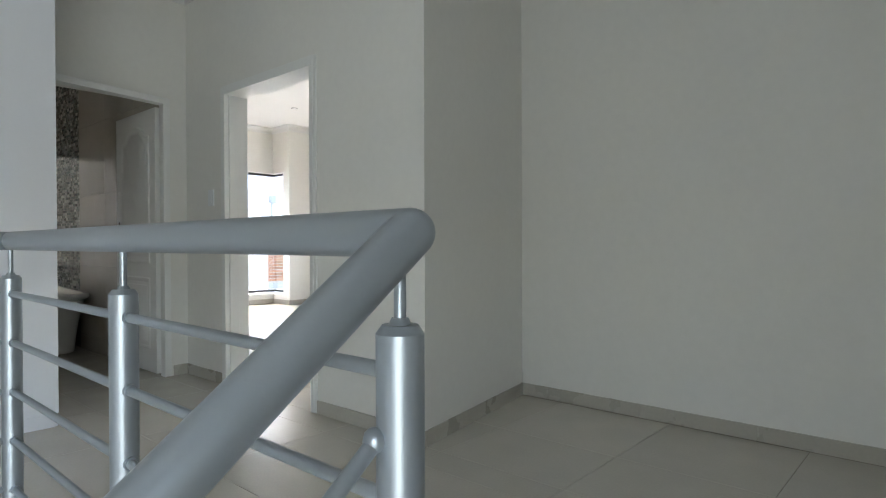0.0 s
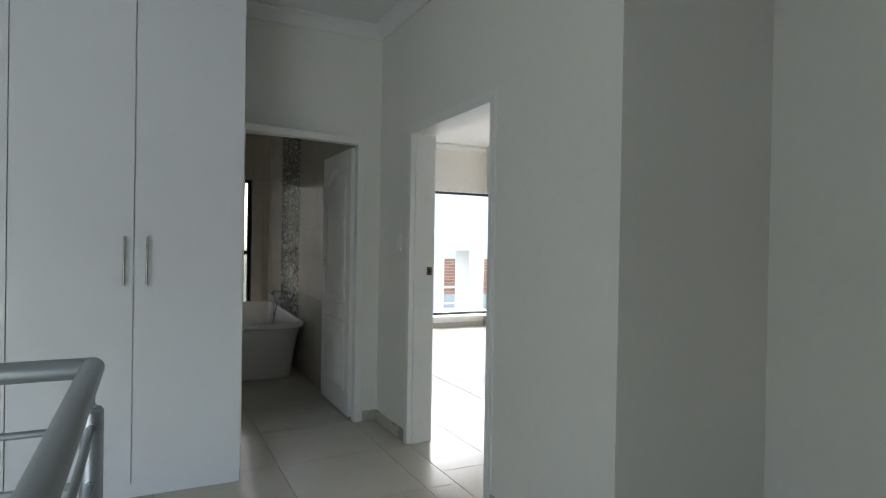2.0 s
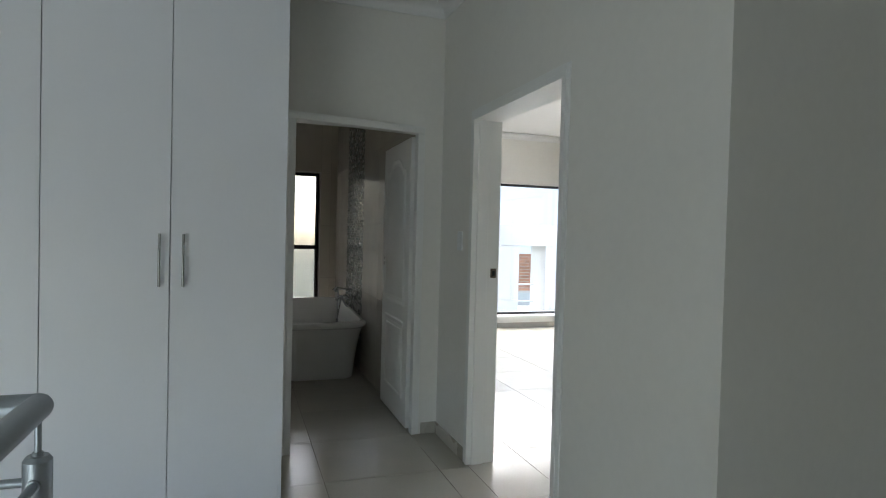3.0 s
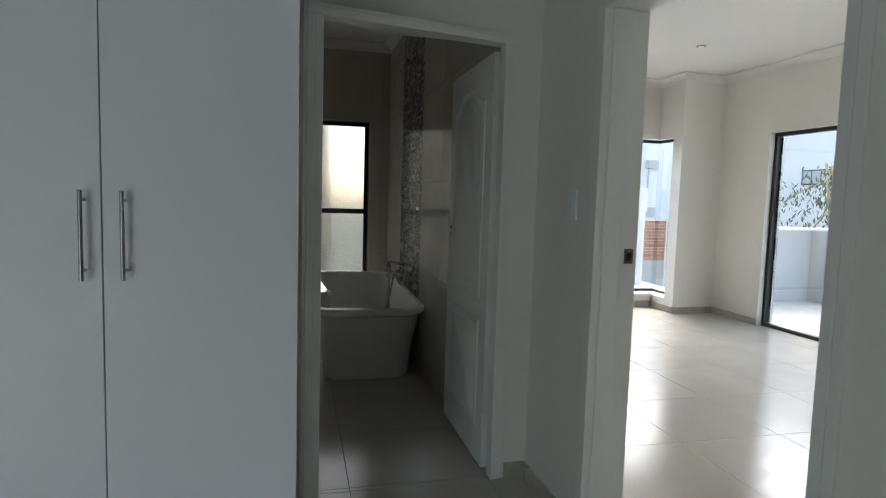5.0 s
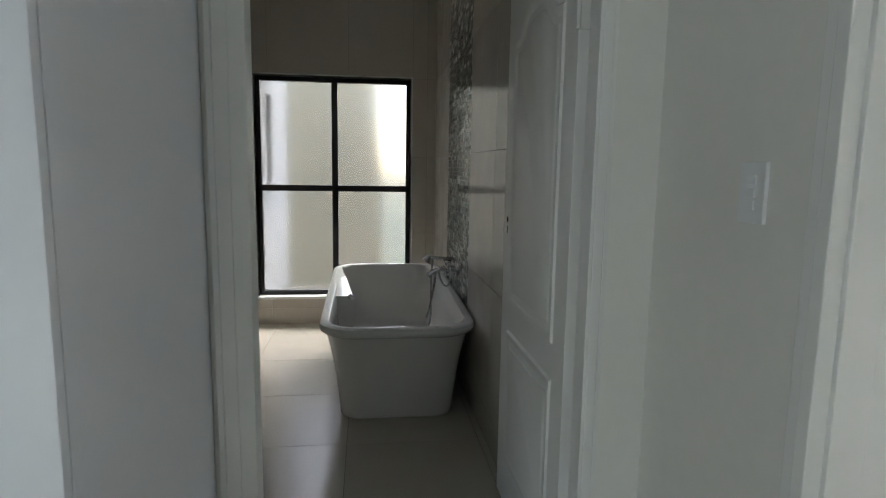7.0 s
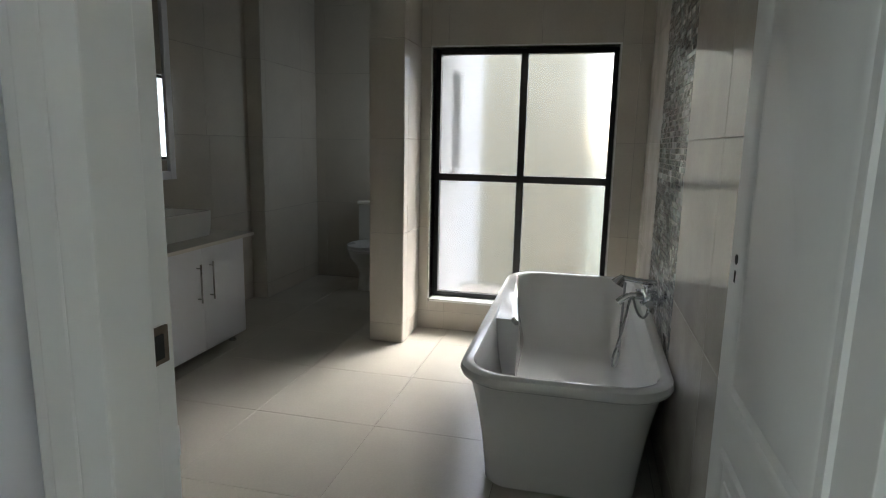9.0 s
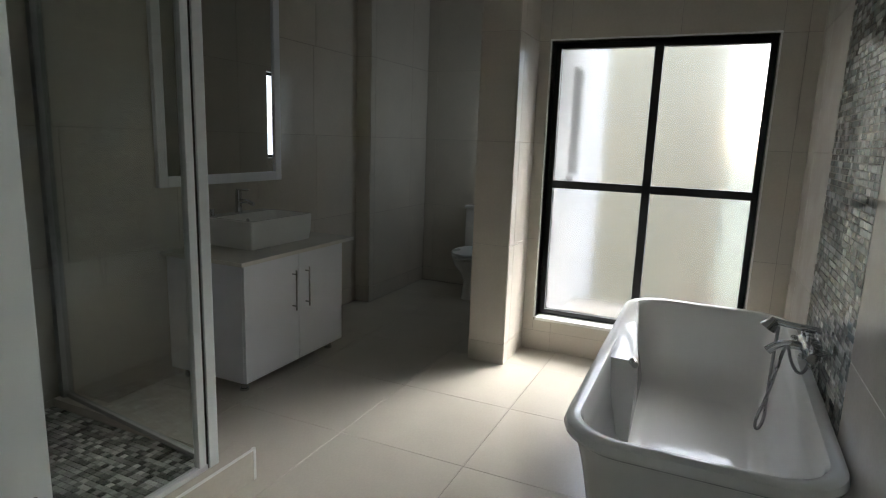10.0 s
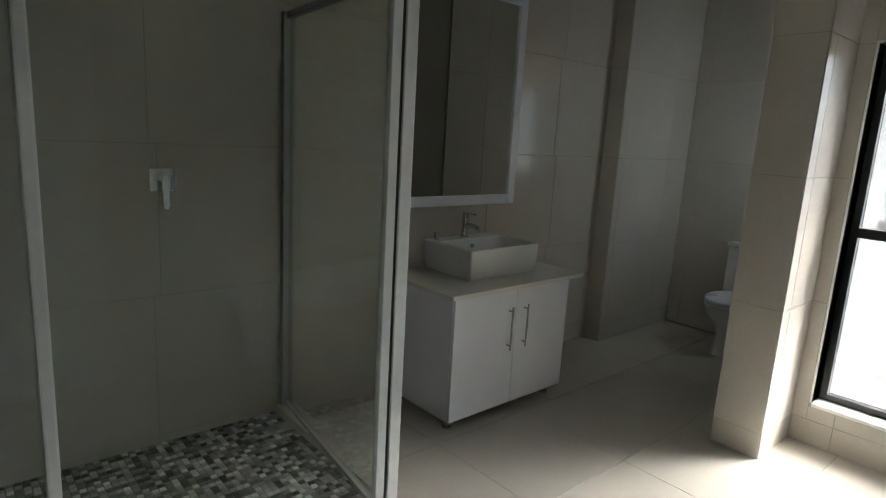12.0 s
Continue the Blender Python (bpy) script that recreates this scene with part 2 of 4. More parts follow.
def tile_mesh(name, sx, sy, sz, mat, bevel=0.0012):
    """A thin tile with eased edges, its back at 0 and its face at sz; the same size shares one mesh."""
    key = (name, round(sx, 3), round(sy, 3), round(sz, 4), mat.name)
    if key not in TILE_MESHES:
        b = min(bevel, sx / 4, sy / 4)
        rows = ((sx / 2, sy / 2, 0), (sx / 2, sy / 2, sz - b), (sx / 2 - b, sy / 2 - b, sz))
        verts = [(u * hx, v * hy, z) for hx, hy, z in rows for u, v in ((-1, -1), (1, -1), (1, 1), (-1, 1))]
        faces = [(4 * r + k, 4 * r + (k + 1) % 4, 4 * r + 4 + (k + 1) % 4, 4 * r + 4 + k) for r in (0, 1) for k in range(4)] + [(8, 9, 10, 11)]
        me = bpy.data.meshes.new(name)
        me.from_pydata(verts, [], faces)
        me.materials.append(mat)
        TILE_MESHES[key] = me
    return TILE_MESHES[key]


def put_tile(name, parent, sx, sy, sz, mat, m):
    ob = new(name, tile_mesh(name, sx, sy, sz, mat))
    ob.parent = parent
    ob.matrix_basis = Matrix.Translation(-place_of(parent)) @ m
    return ob


def lay(name, parent, face, a0, a1, b0, b1, at, pitch_a, pitch_b, off_a, off_b, mat, gap=0.0022, sz=0.004, shift=0.0, holes=()):
    """Tiles over the rectangle a0..a1, b0..b1 of a plane. face: '+z' (a=x, b=y), '+x' or '-x' (a=y, b=z), '+y' or '-y' (a=x, b=z). holes: rectangles left free."""
    turn = {"+z": Matrix.Identity(4), "+y": pose(0, 0, 0, -90, 0, 0) , "-y": pose(0, 0, 0, 90, 0, 0),
            "+x": pose(0, 0, 0, 90, 0, 90), "-x": pose(0, 0, 0, 90, 0, -90)}[face]
    j = math.floor((b0 - off_b) / pitch_b)
    while off_b + j * pitch_b < b1 - 0.004:
        lo_b, hi_b = max(b0, off_b + j * pitch_b), min(b1, off_b + (j + 1) * pitch_b)
        o = off_a + (shift if j % 2 else 0)
        i = math.floor((a0 - o) / pitch_a)
        while o + i * pitch_a < a1 - 0.004:
            lo_a, hi_a = max(a0, o + i * pitch_a), min(a1, o + (i + 1) * pitch_a)
            i += 1
            spans = [(lo_a, hi_a, lo_b, hi_b)]
            for h in holes:
                rest = []
                for p, q, r, s in spans:
                    if h[0] >= q or h[1] <= p or h[2] >= s or h[3] <= r:
                        rest.append((p, q, r, s))
                        continue
                    rest += [(p, max(p, h[0]), r, s), (min(q, h[1]), q, r, s)]
                    m0, m1 = max(p, h[0]), min(q, h[1])
                    rest += [(m0, m1, r, max(r, h[2])), (m0, m1, min(s, h[3]), s)]
                spans = rest
            for p, q, r, s in spans:
                if q - p < 0.012 or s - r < 0.012:
                    continue
                ca, cb = (p + q) / 2, (r + s) / 2
                where = (ca, cb, at) if face == "+z" else (at, ca, cb) if face[1] == "x" else (ca, at, cb)
                put_tile(name, parent, q - p - gap, s - r - gap, sz, mat, Matrix.Translation(where) @ turn)
        j += 1


# ---- the large structure ----
XB, XBI = -4.035, -4.13      # bathroom door wall: landing face, bathroom face
YD, YDI = 2.228, 2.385        # bedroom door wall: landing face, bedroom face
XC, XCI, YR = -1.522, -1.732, 3.38    # landing's outer corner, inner corner and far wall
YM, YV = 2.081, -1.21        # bathroom walls: mosaic side, vanity side
XW = -7.72                  # bathroom window wall
BD0, BD1, DH = 1.205, 2.06, 2.04     # bathroom door opening and door height
RD0, RD1 = -3.435, -2.442   # bedroom door opening
SX0, SX1, SY0 = 0.015, 1.2, 0.51    # stairs and stairwell edge
XE, YS = 1.3, -3.0          # landing's end walls
YB = 6.22                   # bedroom slider wall

bm = bmesh.new()
box(bm, XB, XE, SY0, YR + 0.1, -0.25, -0.004)
box(bm, XB, -1.64, YS, SY0, -0.25, -0.004)
box(bm, -9.35, XB, -1.4, YM, -0.25, -0.004)
box(bm, -9.35, -1.6, YM, YB + 0.2, -0.25, -0.004)
floor = solid("floor", bm, GROUT, "beige porcelain tiled floor with thin dark joints", "floor")
bm = boxed(-9.35, XE + 0.2, YS - 0.2, YB + 0.2, CEILING, CEILING + 0.2)
solid("ceiling", bm, CEIL, "plain white painted ceiling", "ceiling")
solid("floor_below", boxed(-4.2, XE + 0.2, YS - 0.2, 2.0, -3.0, -2.8), FLOOR, "tiled floor of the storey below", "floor")

wall_with_holes("wall_bathroom_door", "x", XBI, XB, YV, YD, 0, CEILING, [(0.9, BD1 + 0.02, -1, DH + 0.02)], PAINT, "white painted wall with the bathroom doorway")
wall_with_holes("wall_bedroom_door", "y", YD, YDI, XBI, XC - 0.16, 0, CEILING, [(RD0 - 0.02, RD1 + 0.02, -1, DH + 0.02)], PAINT, "white painted wall with the bedroom doorway")
solid("wall_door_stub", boxed(-3.99, -3.871, 1.149, BD0 - 0.021, 0, CEILING), PAINT, "narrow white wall between wardrobe and bathroom door", "wall")
bm = boxed(XC - 0.16, XC, YD, YR + 0.14, 0, CEILING)
for v in bm.verts:
    v.co.x += (XCI - XC) * (v.co.y - YD) / (YR - YD)
solid("wall_return", bm, PAINT, "white painted return wall on the landing", "wall")
solid("wall_landing_north", boxed(XCI - 0.012, XE, YR, YR + 0.14, 0, CEILING), PAINT, "plain white painted wall on the landing", "wall")
wall_with_holes("wall_landing_east", "x", XE, XE + 0.14, YS, YR + 0.14, -2.8, CEILING, [(-2.6, -0.4, -1.45, 1.45)], PAINT, "white painted wall with the tall window beside the stairs")
solid("wall_landing_south", boxed(XB, XE + 0.14, YS - 0.14, YS, -2.8, CEILING), PAINT, "plain white painted stairwell wall", "wall")
solid("wall_landing_west", boxed(XBI, XB, YS, YV - 0.0, 0, CEILING), PAINT, "plain white painted wall behind the wardrobe", "wall")
solid("wall_stairwell_under", boxed(XB, XE, 0.56, 0.7, -2.8, -0.26), PAINT, "plain white stairwell wall below the landing", "wall")

BW = (0.561, 1.866, 0.215, 2.104)
solid("wall_mosaic_side", boxed(-8.48, XBI, YM, YDI, 0, CEILING), WGROUT, "beige tiled bathroom wall with a glass mosaic strip", "wall")
wall_window = wall_with_holes("wall_window", "x", XW - 0.24, XW, 0.228, YM, 0, CEILING, [BW], WGROUT, "beige tiled bathroom wall round the tall window")
solid("wall_vanity_side", boxed(-8.13, XBI, YV - 0.14, YV, 0, CEILING), WGROUT, "beige tiled bathroom wall behind the vanity and shower", "wall")
solid("wall_nook_left", boxed(-9.35, -8.13, YV - 0.14, -1.07, 0, CEILING), WGROUT, "grey-beige tiled wall beside the toilet", "wall")
wall_with_holes("wall_nook_end", "x", -9.35, -9.2, -1.07, 0.227, 0, CEILING, [], WGROUT, "grey-beige tiled end wall of the toilet nook")
solid("wall_pier", boxed(XW, -7.305, 0.228, 0.474, 0, CEILING), WGROUT, "beige tiled pier between window and toilet nook", "wall")
wall_with_holes("wall_nook_right", "y", 0.228, 0.518, -10.1, XW - 0.24, -3, 4.2, [(-8.94, -8.6, 1.2, 2.06)], RENDER, "white rendered wall of the toilet nook")

wall_with_holes("wall_nook_lining", "y", 0.208, 0.226, -9.199, XW - 0.002, 0, CEILING, [(-8.94, -8.6, 1.2, 2.06)], WGROUT, "grey-beige tiled side wall of the toilet nook")

# Bedroom
XBE = -1.87
BAYX, BAYY, BPX, HEAD = -8.25, 5.65, -7.77, 2.165
wall_with_holes("wall_bedroom_slider", "y", YB, YB + 0.2, BPX, XBE, 0, CEILING, [(-7.02, -3.6, -0.01, HEAD)], PAINT, "white painted bedroom wall with the sliding door")
solid("wall_bedroom_pier", boxed(BPX - 0.16, BPX, BAYY, YB + 0.2, 0, CEILING), PAINT, "white painted bedroom pier beside the bay", "wall")
wall_with_holes("wall_bay_window", "x", BAYX - 0.2, BAYX, YDI, BAYY, 0, CEILING, [(2.9, BAYY, 0.16, HEAD)], PAINT, "white painted bay wall with a wide window")
wall_with_holes("wall_bay_side", "y", BAYY, BAYY + 0.2, BAYX - 0.2, BPX - 0.16, 0, CEILING, [(BAYX - 0.2, BPX - 0.18, 0.16, HEAD)], PAINT, "white painted bay side with a narrow window")
solid("wall_bedroom_east", boxed(XBE, XBE + 0.14 - 0.001, YR + 0.14, YB + 0.2, 0, CEILING), PAINT, "plain white bedroom wall", "wall")


def cornice(segments):
    """A plaster cove along wall tops: (x0, y0, x1, y1, inward x, inward y)."""
    bm = bmesh.new()
    prof = [(0.0, -0.085), (0.012, -0.085), (0.014, -0.07)] + [(0.014 + 0.06 * (1 - math.cos(a)), -0.07 + 0.055 * math.sin(a)) for a in [k * math.pi / 14 for k in range(8)]] + [(0.09, -0.012), (0.09, 0.0)]
    for x0, y0, x1, y1, nx, ny, e0, e1 in segments:
        d = Vector((x1 - x0, y1 - y0, 0)).normalized()
        rings = []
        for (x, y), e in (((x0, y0), e0), ((x1, y1), e1)):
            rings.append([(x + nx * u + d.x * u * e, y + ny * u + d.y * u * e, CEILING - 0.001 + w) for u, w in prof])
        a = [bm.verts.new(p) for p in rings[0]]
        b = [bm.verts.new(p) for p in rings[1]]
        for k in range(len(prof) - 1):
            bm.faces.new((a[k], a[k + 1], b[k + 1], b[k]))
    return bm


# e: +1 at a start in an inner corner, -1 at an end in an inner corner; reversed at outer corners.
solid("cornice_landing", cornice([
    (XB, -1.0, XB, YD, 1, 0, 0, -1), (XB, YD, XC, YD, 0, -1, 1, 1), (XC, YD, XCI, YR, 1, 0, -1, -1), (XCI, YR, XE, YR, 0, -1, 1, -1)]),
    CEIL, "white moulded plaster cornice of the landing", "cornice", smooth=True)
solid("cornice_bathroom", cornice([
    (XBI, YM, XW, YM, 0, -1, 1, -1), (XW, YM, XW, 0.474, 1, 0, 1, -1), (XW, 0.474, -7.305, 0.474, 0, 1, 1, 1), (-7.305, 0.474, -7.305, 0.228, 1, 0, -1, 1),
    (-8.13, YV, XBI, YV, 0, 1, 0, -1), (XBI, YV, XBI, YM, -1, 0, 1, -1)]),
    CEIL, "white moulded plaster cornice of the bathroom", "cornice", smooth=True)
solid("cornice_bedroom", cornice([
    (XBE, YDI, BAYX, YDI, 0, 1, 1, -1), (BAYX, YDI, BAYX, BAYY, 1, 0, 1, -1), (BAYX, BAYY, BPX, BAYY, 0, -1, 1, 1), (BPX, BAYY, BPX, YB, 1, 0, -1, -1), (BPX, YB, XBE, YB, 0, -1, 1, -1)]),
    CEIL, "white moulded plaster cornice of the bedroom", "cornice", smooth=True)

# Stairs going down from the landing
stairs = thing("stairs", (0.5, 0, -2.8), "tiled straight stairs going down from the landing", "stairs", kind="structure")
for k in range(1, 12):
    part("step", boxed(SX0 + 0.03, SX1, SY0 - 0.26 * k, SY0 - 0.26 * (k - 1), -0.175 * k - 0.15, -0.175 * k), FLOOR, stairs)


# ---- doors and frames ----
def steel_frame(name, axis, at0, at1, a0, a1, height, label, stop, face, skew=0.0, lip=0.011):
    """A pressed-steel door frame round an opening a0..a1 in a wall with faces at0 < at1."""
    f = thing(name, ((at0 + at1) / 2, (a0 + a1) / 2, 0) if axis == "x" else ((a0 + a1) / 2, (at0 + at1) / 2, 0), label, "door frame", kind="structure")

    def bx(bm, s0, s1, p0, p1, z0, z1, bevel=0.003):
        box(bm, *((s0, s1, p0, p1) if axis == "x" else (p0, p1, s0, s1)), z0, z1, bevel)

    for side, edge in ((-1, a0), (1, a1)):
        bm = bmesh.new()
        lo, hi = sorted((edge, edge + side * 0.03))
        bx(bm, at0 - 0.012, at1 + 0.012, lo, hi, 0, height)
        lo, hi = sorted((edge + side * 0.03, edge + side * face))
        bx(bm, at0 - 0.008, at0 + 0.004, lo, hi, 0, height + face)
        bx(bm, at1 - 0.004, at1 + 0.008, lo, hi, 0, height + face)
        lo, hi = sorted((edge - side * (lip if side < 0 else 0.011), edge + side * 0.001))
        bx(bm, *stop, lo, hi, 0, height)
        part("jamb", bm, TRIM, f)
    bm = bmesh.new()
    bx(bm, at0 - 0.012, at1 + 0.012, a0 - 0.03, a1 + 0.03, height, height + 0.03)
    bx(bm, at0 - 0.008, at0 + 0.004, a0 - 0.03, a1 + 0.03, height + 0.03, height + face + 0.002)
    bx(bm, at1 - 0.004, at1 + 0.008, a0 - 0.03, a1 + 0.03, height + 0.03, height + face + 0.002)
    part("head", bm, TRIM, f)
    if skew:
        for ob in f.children:
            for v in ob.data.vertices:
                v.co.x += skew * ((a1 - a0) / 2 - v.co.y) / (a1 - a0)
    return f


bath_frame = steel_frame("door_frame_1", "x", XB - 0.06, XB, BD0, BD1, DH, "white painted steel frame of the bathroom doorway", (XB - 0.06, XB + 0.012), 0.045, skew=0.16, lip=0.034)
bed_frame = steel_frame("door_frame_2", "y", YD, YDI, RD0, RD1, DH, "white painted steel frame of the bedroom doorway", (YD + 0.02, YD + 0.09), 0.058)


def strike(parent, c, axis):
    """A strike plate on a jamb whose face looks along axis x or y; a dark block gives the latch hole's shade."""
    bm, hole = bmesh.new(), bmesh.new()
    if axis == "x":
        box(bm, c[0] - 0.001, c[0] + 0.003, c[1] - 0.018, c[1] + 0.018, c[2] - 0.028, c[2] + 0.028, 0.001)
        box(hole, c[0] + 0.0, c[0] + 0.0045, c[1] - 0.008, c[1] + 0.009, c[2] - 0.016, c[2] + 0.014)
    else:
        box(bm, c[0] - 0.018, c[0] + 0.018, c[1] - 0.001, c[1] + 0.003, c[2] - 0.023, c[2] + 0.023, 0.001)
        box(hole, c[0] - 0.008, c[0] + 0.009, c[1] + 0.0, c[1] + 0.0045, c[2] - 0.016, c[2] + 0.014)
    p = part("strike_plate", bm, BRONZE, parent, "worn bronze strike plate")
    part("latch_hole", hole, DARK, p, "dark latch hole")


strike(bed_frame, (RD0 + 0.0005, 2.362, 1.14), "x")
part("rebate", boxed(-4.012, -3.954, BD0 - 0.03, BD0, 0, DH, bevel=0.002), TRIM, bath_frame)
strike(bath_frame, (-3.982, BD0 + 0.0005, 1.168), "y")


def sweep_loop(bm, pts, half, rise):
    """A raised moulding along a closed outline in x, z; it rises along -y."""
    n = len(pts)
    rows = []
    for k in range(n):
        a, b, c = Vector(pts[k - 1]), Vector(pts[k]), Vector(pts[(k + 1) % n])
        t = ((b - a).normalized() + (c - b).normalized()).normalized()
        m = Vector((-t.y, t.x))
        rows.append([bm.verts.new((b.x + m.x * u, -h, b.y + m.y * u)) for u, h in ((-half, -0.002), (-half * 0.5, rise), (half * 0.35, rise * 0.8), (half, -0.004))])
    for k in range(n):
        a, b = rows[k], rows[(k + 1) % n]
        for i in range(3):
            bm.faces.new((a[i], a[i + 1], b[i + 1], b[i]))


def panel_outline(w, z0, z1, arch):
    """A panel's outline; its top swings up in an ogee towards the middle when arch is set."""
    pts = [(-w / 2, z0), (w / 2, z0)]
    steps = 24
    for k in range(steps + 1):
        u = 1 - 2 * k / steps
        s = min(1, max(0, (0.88 - abs(u)) / 0.62))
        pts.append((u * w / 2, z1 - arch + arch * (s * s * (3 - 2 * s))))
    return pts


DOORX0, DOORX1, DOORY = -4.135, -4.905, 2.035
bath_door = thing("door_1", ((DOORX0 + DOORX1) / 2, DOORY, 0), "white moulded panel door standing open into the bathroom", "door", kind="structure")
leaf = part("door_leaf", boxed(DOORX1, DOORX0, DOORY, DOORY + 0.036, 0.012, 2.03, bevel=0.002), TRIM, bath_door)
for flip in (1, -1):
    for z0, z1, arch in ((0.86, 1.90, 0.085), (0.2, 0.72, 0.0)):
        bm = bmesh.new()
        outline = panel_outline(0.53, z0, z1, arch)
        sweep_loop(bm, outline, 0.022, 0.007)
        inner = [((x * 0.84), z0 + 0.045 + (z - z0) * (1 - 0.09 / (z1 - z0))) for x, z in outline]
        front = [bm.verts.new((x, -0.004, z)) for x, z in inner]
        back = [bm.verts.new((x * 1.04, 0.002, (z - (z0 + z1) / 2) * 1.02 + (z0 + z1) / 2)) for x, z in inner]
        bm.faces.new(front)
        for k in range(len(front)):
            bm.faces.new((front[k], back[k], back[(k + 1) % len(back)], front[(k + 1) % len(front)]))
        m = Matrix.Translation(((DOORX0 + DOORX1) / 2, DOORY if flip > 0 else DOORY + 0.036, 0)) @ (Matrix.Identity(4) if flip > 0 else pose(0, 0, 0, 0, 0, 180))
        bmesh.ops.transform(bm, matrix=m, verts=bm.verts)
        part("moulded_panel", bm, TRIM, leaf, smooth=True)
# bare lock: follower hole and keyway as dark pieces coloured like their inner shade, hinges
lock = part("lock_hole", rod(bmesh.new(), (DOORX1 + 0.055, DOORY - 0.0012, 1.168), (DOORX1 + 0.055, DOORY + 0.01, 1.168), 0.012, n=20), DARK, leaf, "dark empty handle hole")
part("keyway", boxed(DOORX1 + 0.05, DOORX1 + 0.06, DOORY - 0.0012, DOORY + 0.01, 1.115, 1.142), DARK, leaf, "dark keyhole")
part("lock_faceplate", boxed(DOORX1 - 0.0015, DOORX1 + 0.002, DOORY + 0.009, DOORY + 0.031, 1.03, 1.24), BRUSHED, leaf, "steel lock faceplate")
for z in (0.25, 1.78):
    hinge = part("hinge", rod(bmesh.new(), (DOORX0 + 0.008, DOORY - 0.004, z - 0.05), (DOORX0 + 0.008, DOORY - 0.004, z + 0.05), 0.006, n=12), TRIM, bath_door, smooth=True)
    part("hinge_leaf", boxed(DOORX0 - 0.002, DOORX0 + 0.004, DOORY, DOORY + 0.032, z - 0.05, z + 0.05), TRIM, hinge)

# ---- skirting ----
def skirting(name, runs, label, pitch=0.655):
    """Tile skirting in pieces: (axis, at, from, to, outward, first joint)."""
    s = thing(name, (0, 0, 0), label, "skirting", kind="structure")
    for axis, at, p, q, out, joint in runs:
        cuts = [p] + [j for k in range(-20, 20) if p + 0.02 < (j := joint + k * pitch) < q - 0.02] + [q]
        for a, b in zip(cuts, cuts[1:]):
            lo, hi = sorted((at, at + out * 0.009))
            a, b = a + 0.0008, b - 0.0008
            part("skirting_tile", boxed(*((lo, hi, a, b) if axis == "x" else (a, b, lo, hi)), 0.0005, 0.078, bevel=0.0015), SKIRT, s)
    return s


skirting("baseboard_landing", [
    ("x", XB, BD1 + 0.056, YD, 1, 0.0), ("y", YD, XB + 0.009, RD0 - 0.056, -1, 0.0), ("y", YD, RD1 + 0.056, XC + 0.009, -1, -2.2),
    ("y", YR, XCI + 0.009, XE, -1, -1.537)], "beige tile skirting along the landing walls", 0.607)
slant = skirting("baseboard_return", [("x", XC, YD, YR, 1, 0.05)], "beige tile skirting along the slanting return wall")
for ob in slant.children:
    for v in ob.data.vertices:
        v.co.x += (XCI - XC) * (v.co.y - YD) / (YR - YD)
skirting("baseboard_bedroom", [
    ("x", BPX, BAYY, YB, 1, 0.2), ("y", BAYY, BAYX, BPX, -1, 0.3), ("y", YB, BPX + 0.009, -7.02, -1, 0.1), ("x", BAYX, YDI, BAYY, 1, 0.2),
    ("y", YDI, BAYX, RD0 - 0.056, 1, 0.2)], "beige tile skirting along the bedroom walls")


# ---- wardrobe ----
WX, WY1 = -3.25, 1.148
wardrobe = thing("wardrobe", (-3.7, 0, 0), "white melamine built-in wardrobe reaching the ceiling", "wardrobe")
part("carcass", boxed(XB, WX - 0.02, -0.975, WY1 - 0.018, 0.07, CEILING - 0.002), BOARD, wardrobe)
part("side_panel", boxed(XB + 0.001, WX - 0.0195, WY1 - 0.017, WY1, 0.0, CEILING - 0.003, bevel=0.0015), BOARD, wardrobe)
part("plinth", boxed(WX - 0.035, WX - 0.012, -0.975, WY1 - 0.018, 0.0, 0.072), BOARD, wardrobe)
seams = [WY1 + 0.001, 0.62, 0.092, -0.44, -0.965]
for k, (hi, lo) in enumerate(zip(seams, seams[1:])):
    d = part("wardrobe_door", boxed(WX - 0.018, WX, lo + 0.002, hi - 0.002, 0.076, CEILING - 0.005, bevel=0.0015), BOARD, wardrobe)
    y = lo + 0.06 if k % 2 == 0 else hi - 0.043
    bm = rod(bmesh.new(), (WX + 0.033, y, 1.085), (WX + 0.033, y, 1.333), 0.006, n=14)
    for z in (1.112, 1.306):
        rod(bm, (WX - 0.001, y, z), (WX + 0.033, y, z), 0.0045, n=10)
    part("handle", bm, BRUSHED, d, "brushed steel bar handle", smooth=True)


# ---- stair railing ----
RY, RZ = 0.567, 1.004
A, M_, B = 0.028, -0.728, -1.534
railing = thing("railing", (-0.9, RY, 0), "silver painted tubular steel stair railing with round bars", "railing")
slope = 0.74
BARS = [0.858 - 0.135 * k for k in range(6)]


def post(x, y, top, foot):
    bm = rod(bmesh.new(), (x, y, foot), (x, y, top - 0.012), 0.0255, n=28)
    rod(bm, (x, y, top - 0.012), (x, y, top - 0.003), 0.0255, 0.019, n=28)
    rod(bm, (x, y, top - 0.003), (x, y, top + 0.004), 0.012, 0.009, n=16)
    p = part("post", bm, STEEL, railing, smooth=True)
    part("pin", rod(bmesh.new(), (x, y, top), (x, y, RZ - 0.02 + (top - 0.912)), 0.0065, n=14), STEEL, p, smooth=True)
    part("base_flange", rod(bmesh.new(), (x, y, foot), (x, y, foot + 0.008), 0.045, n=24), STEEL, p, smooth=True)
    return p


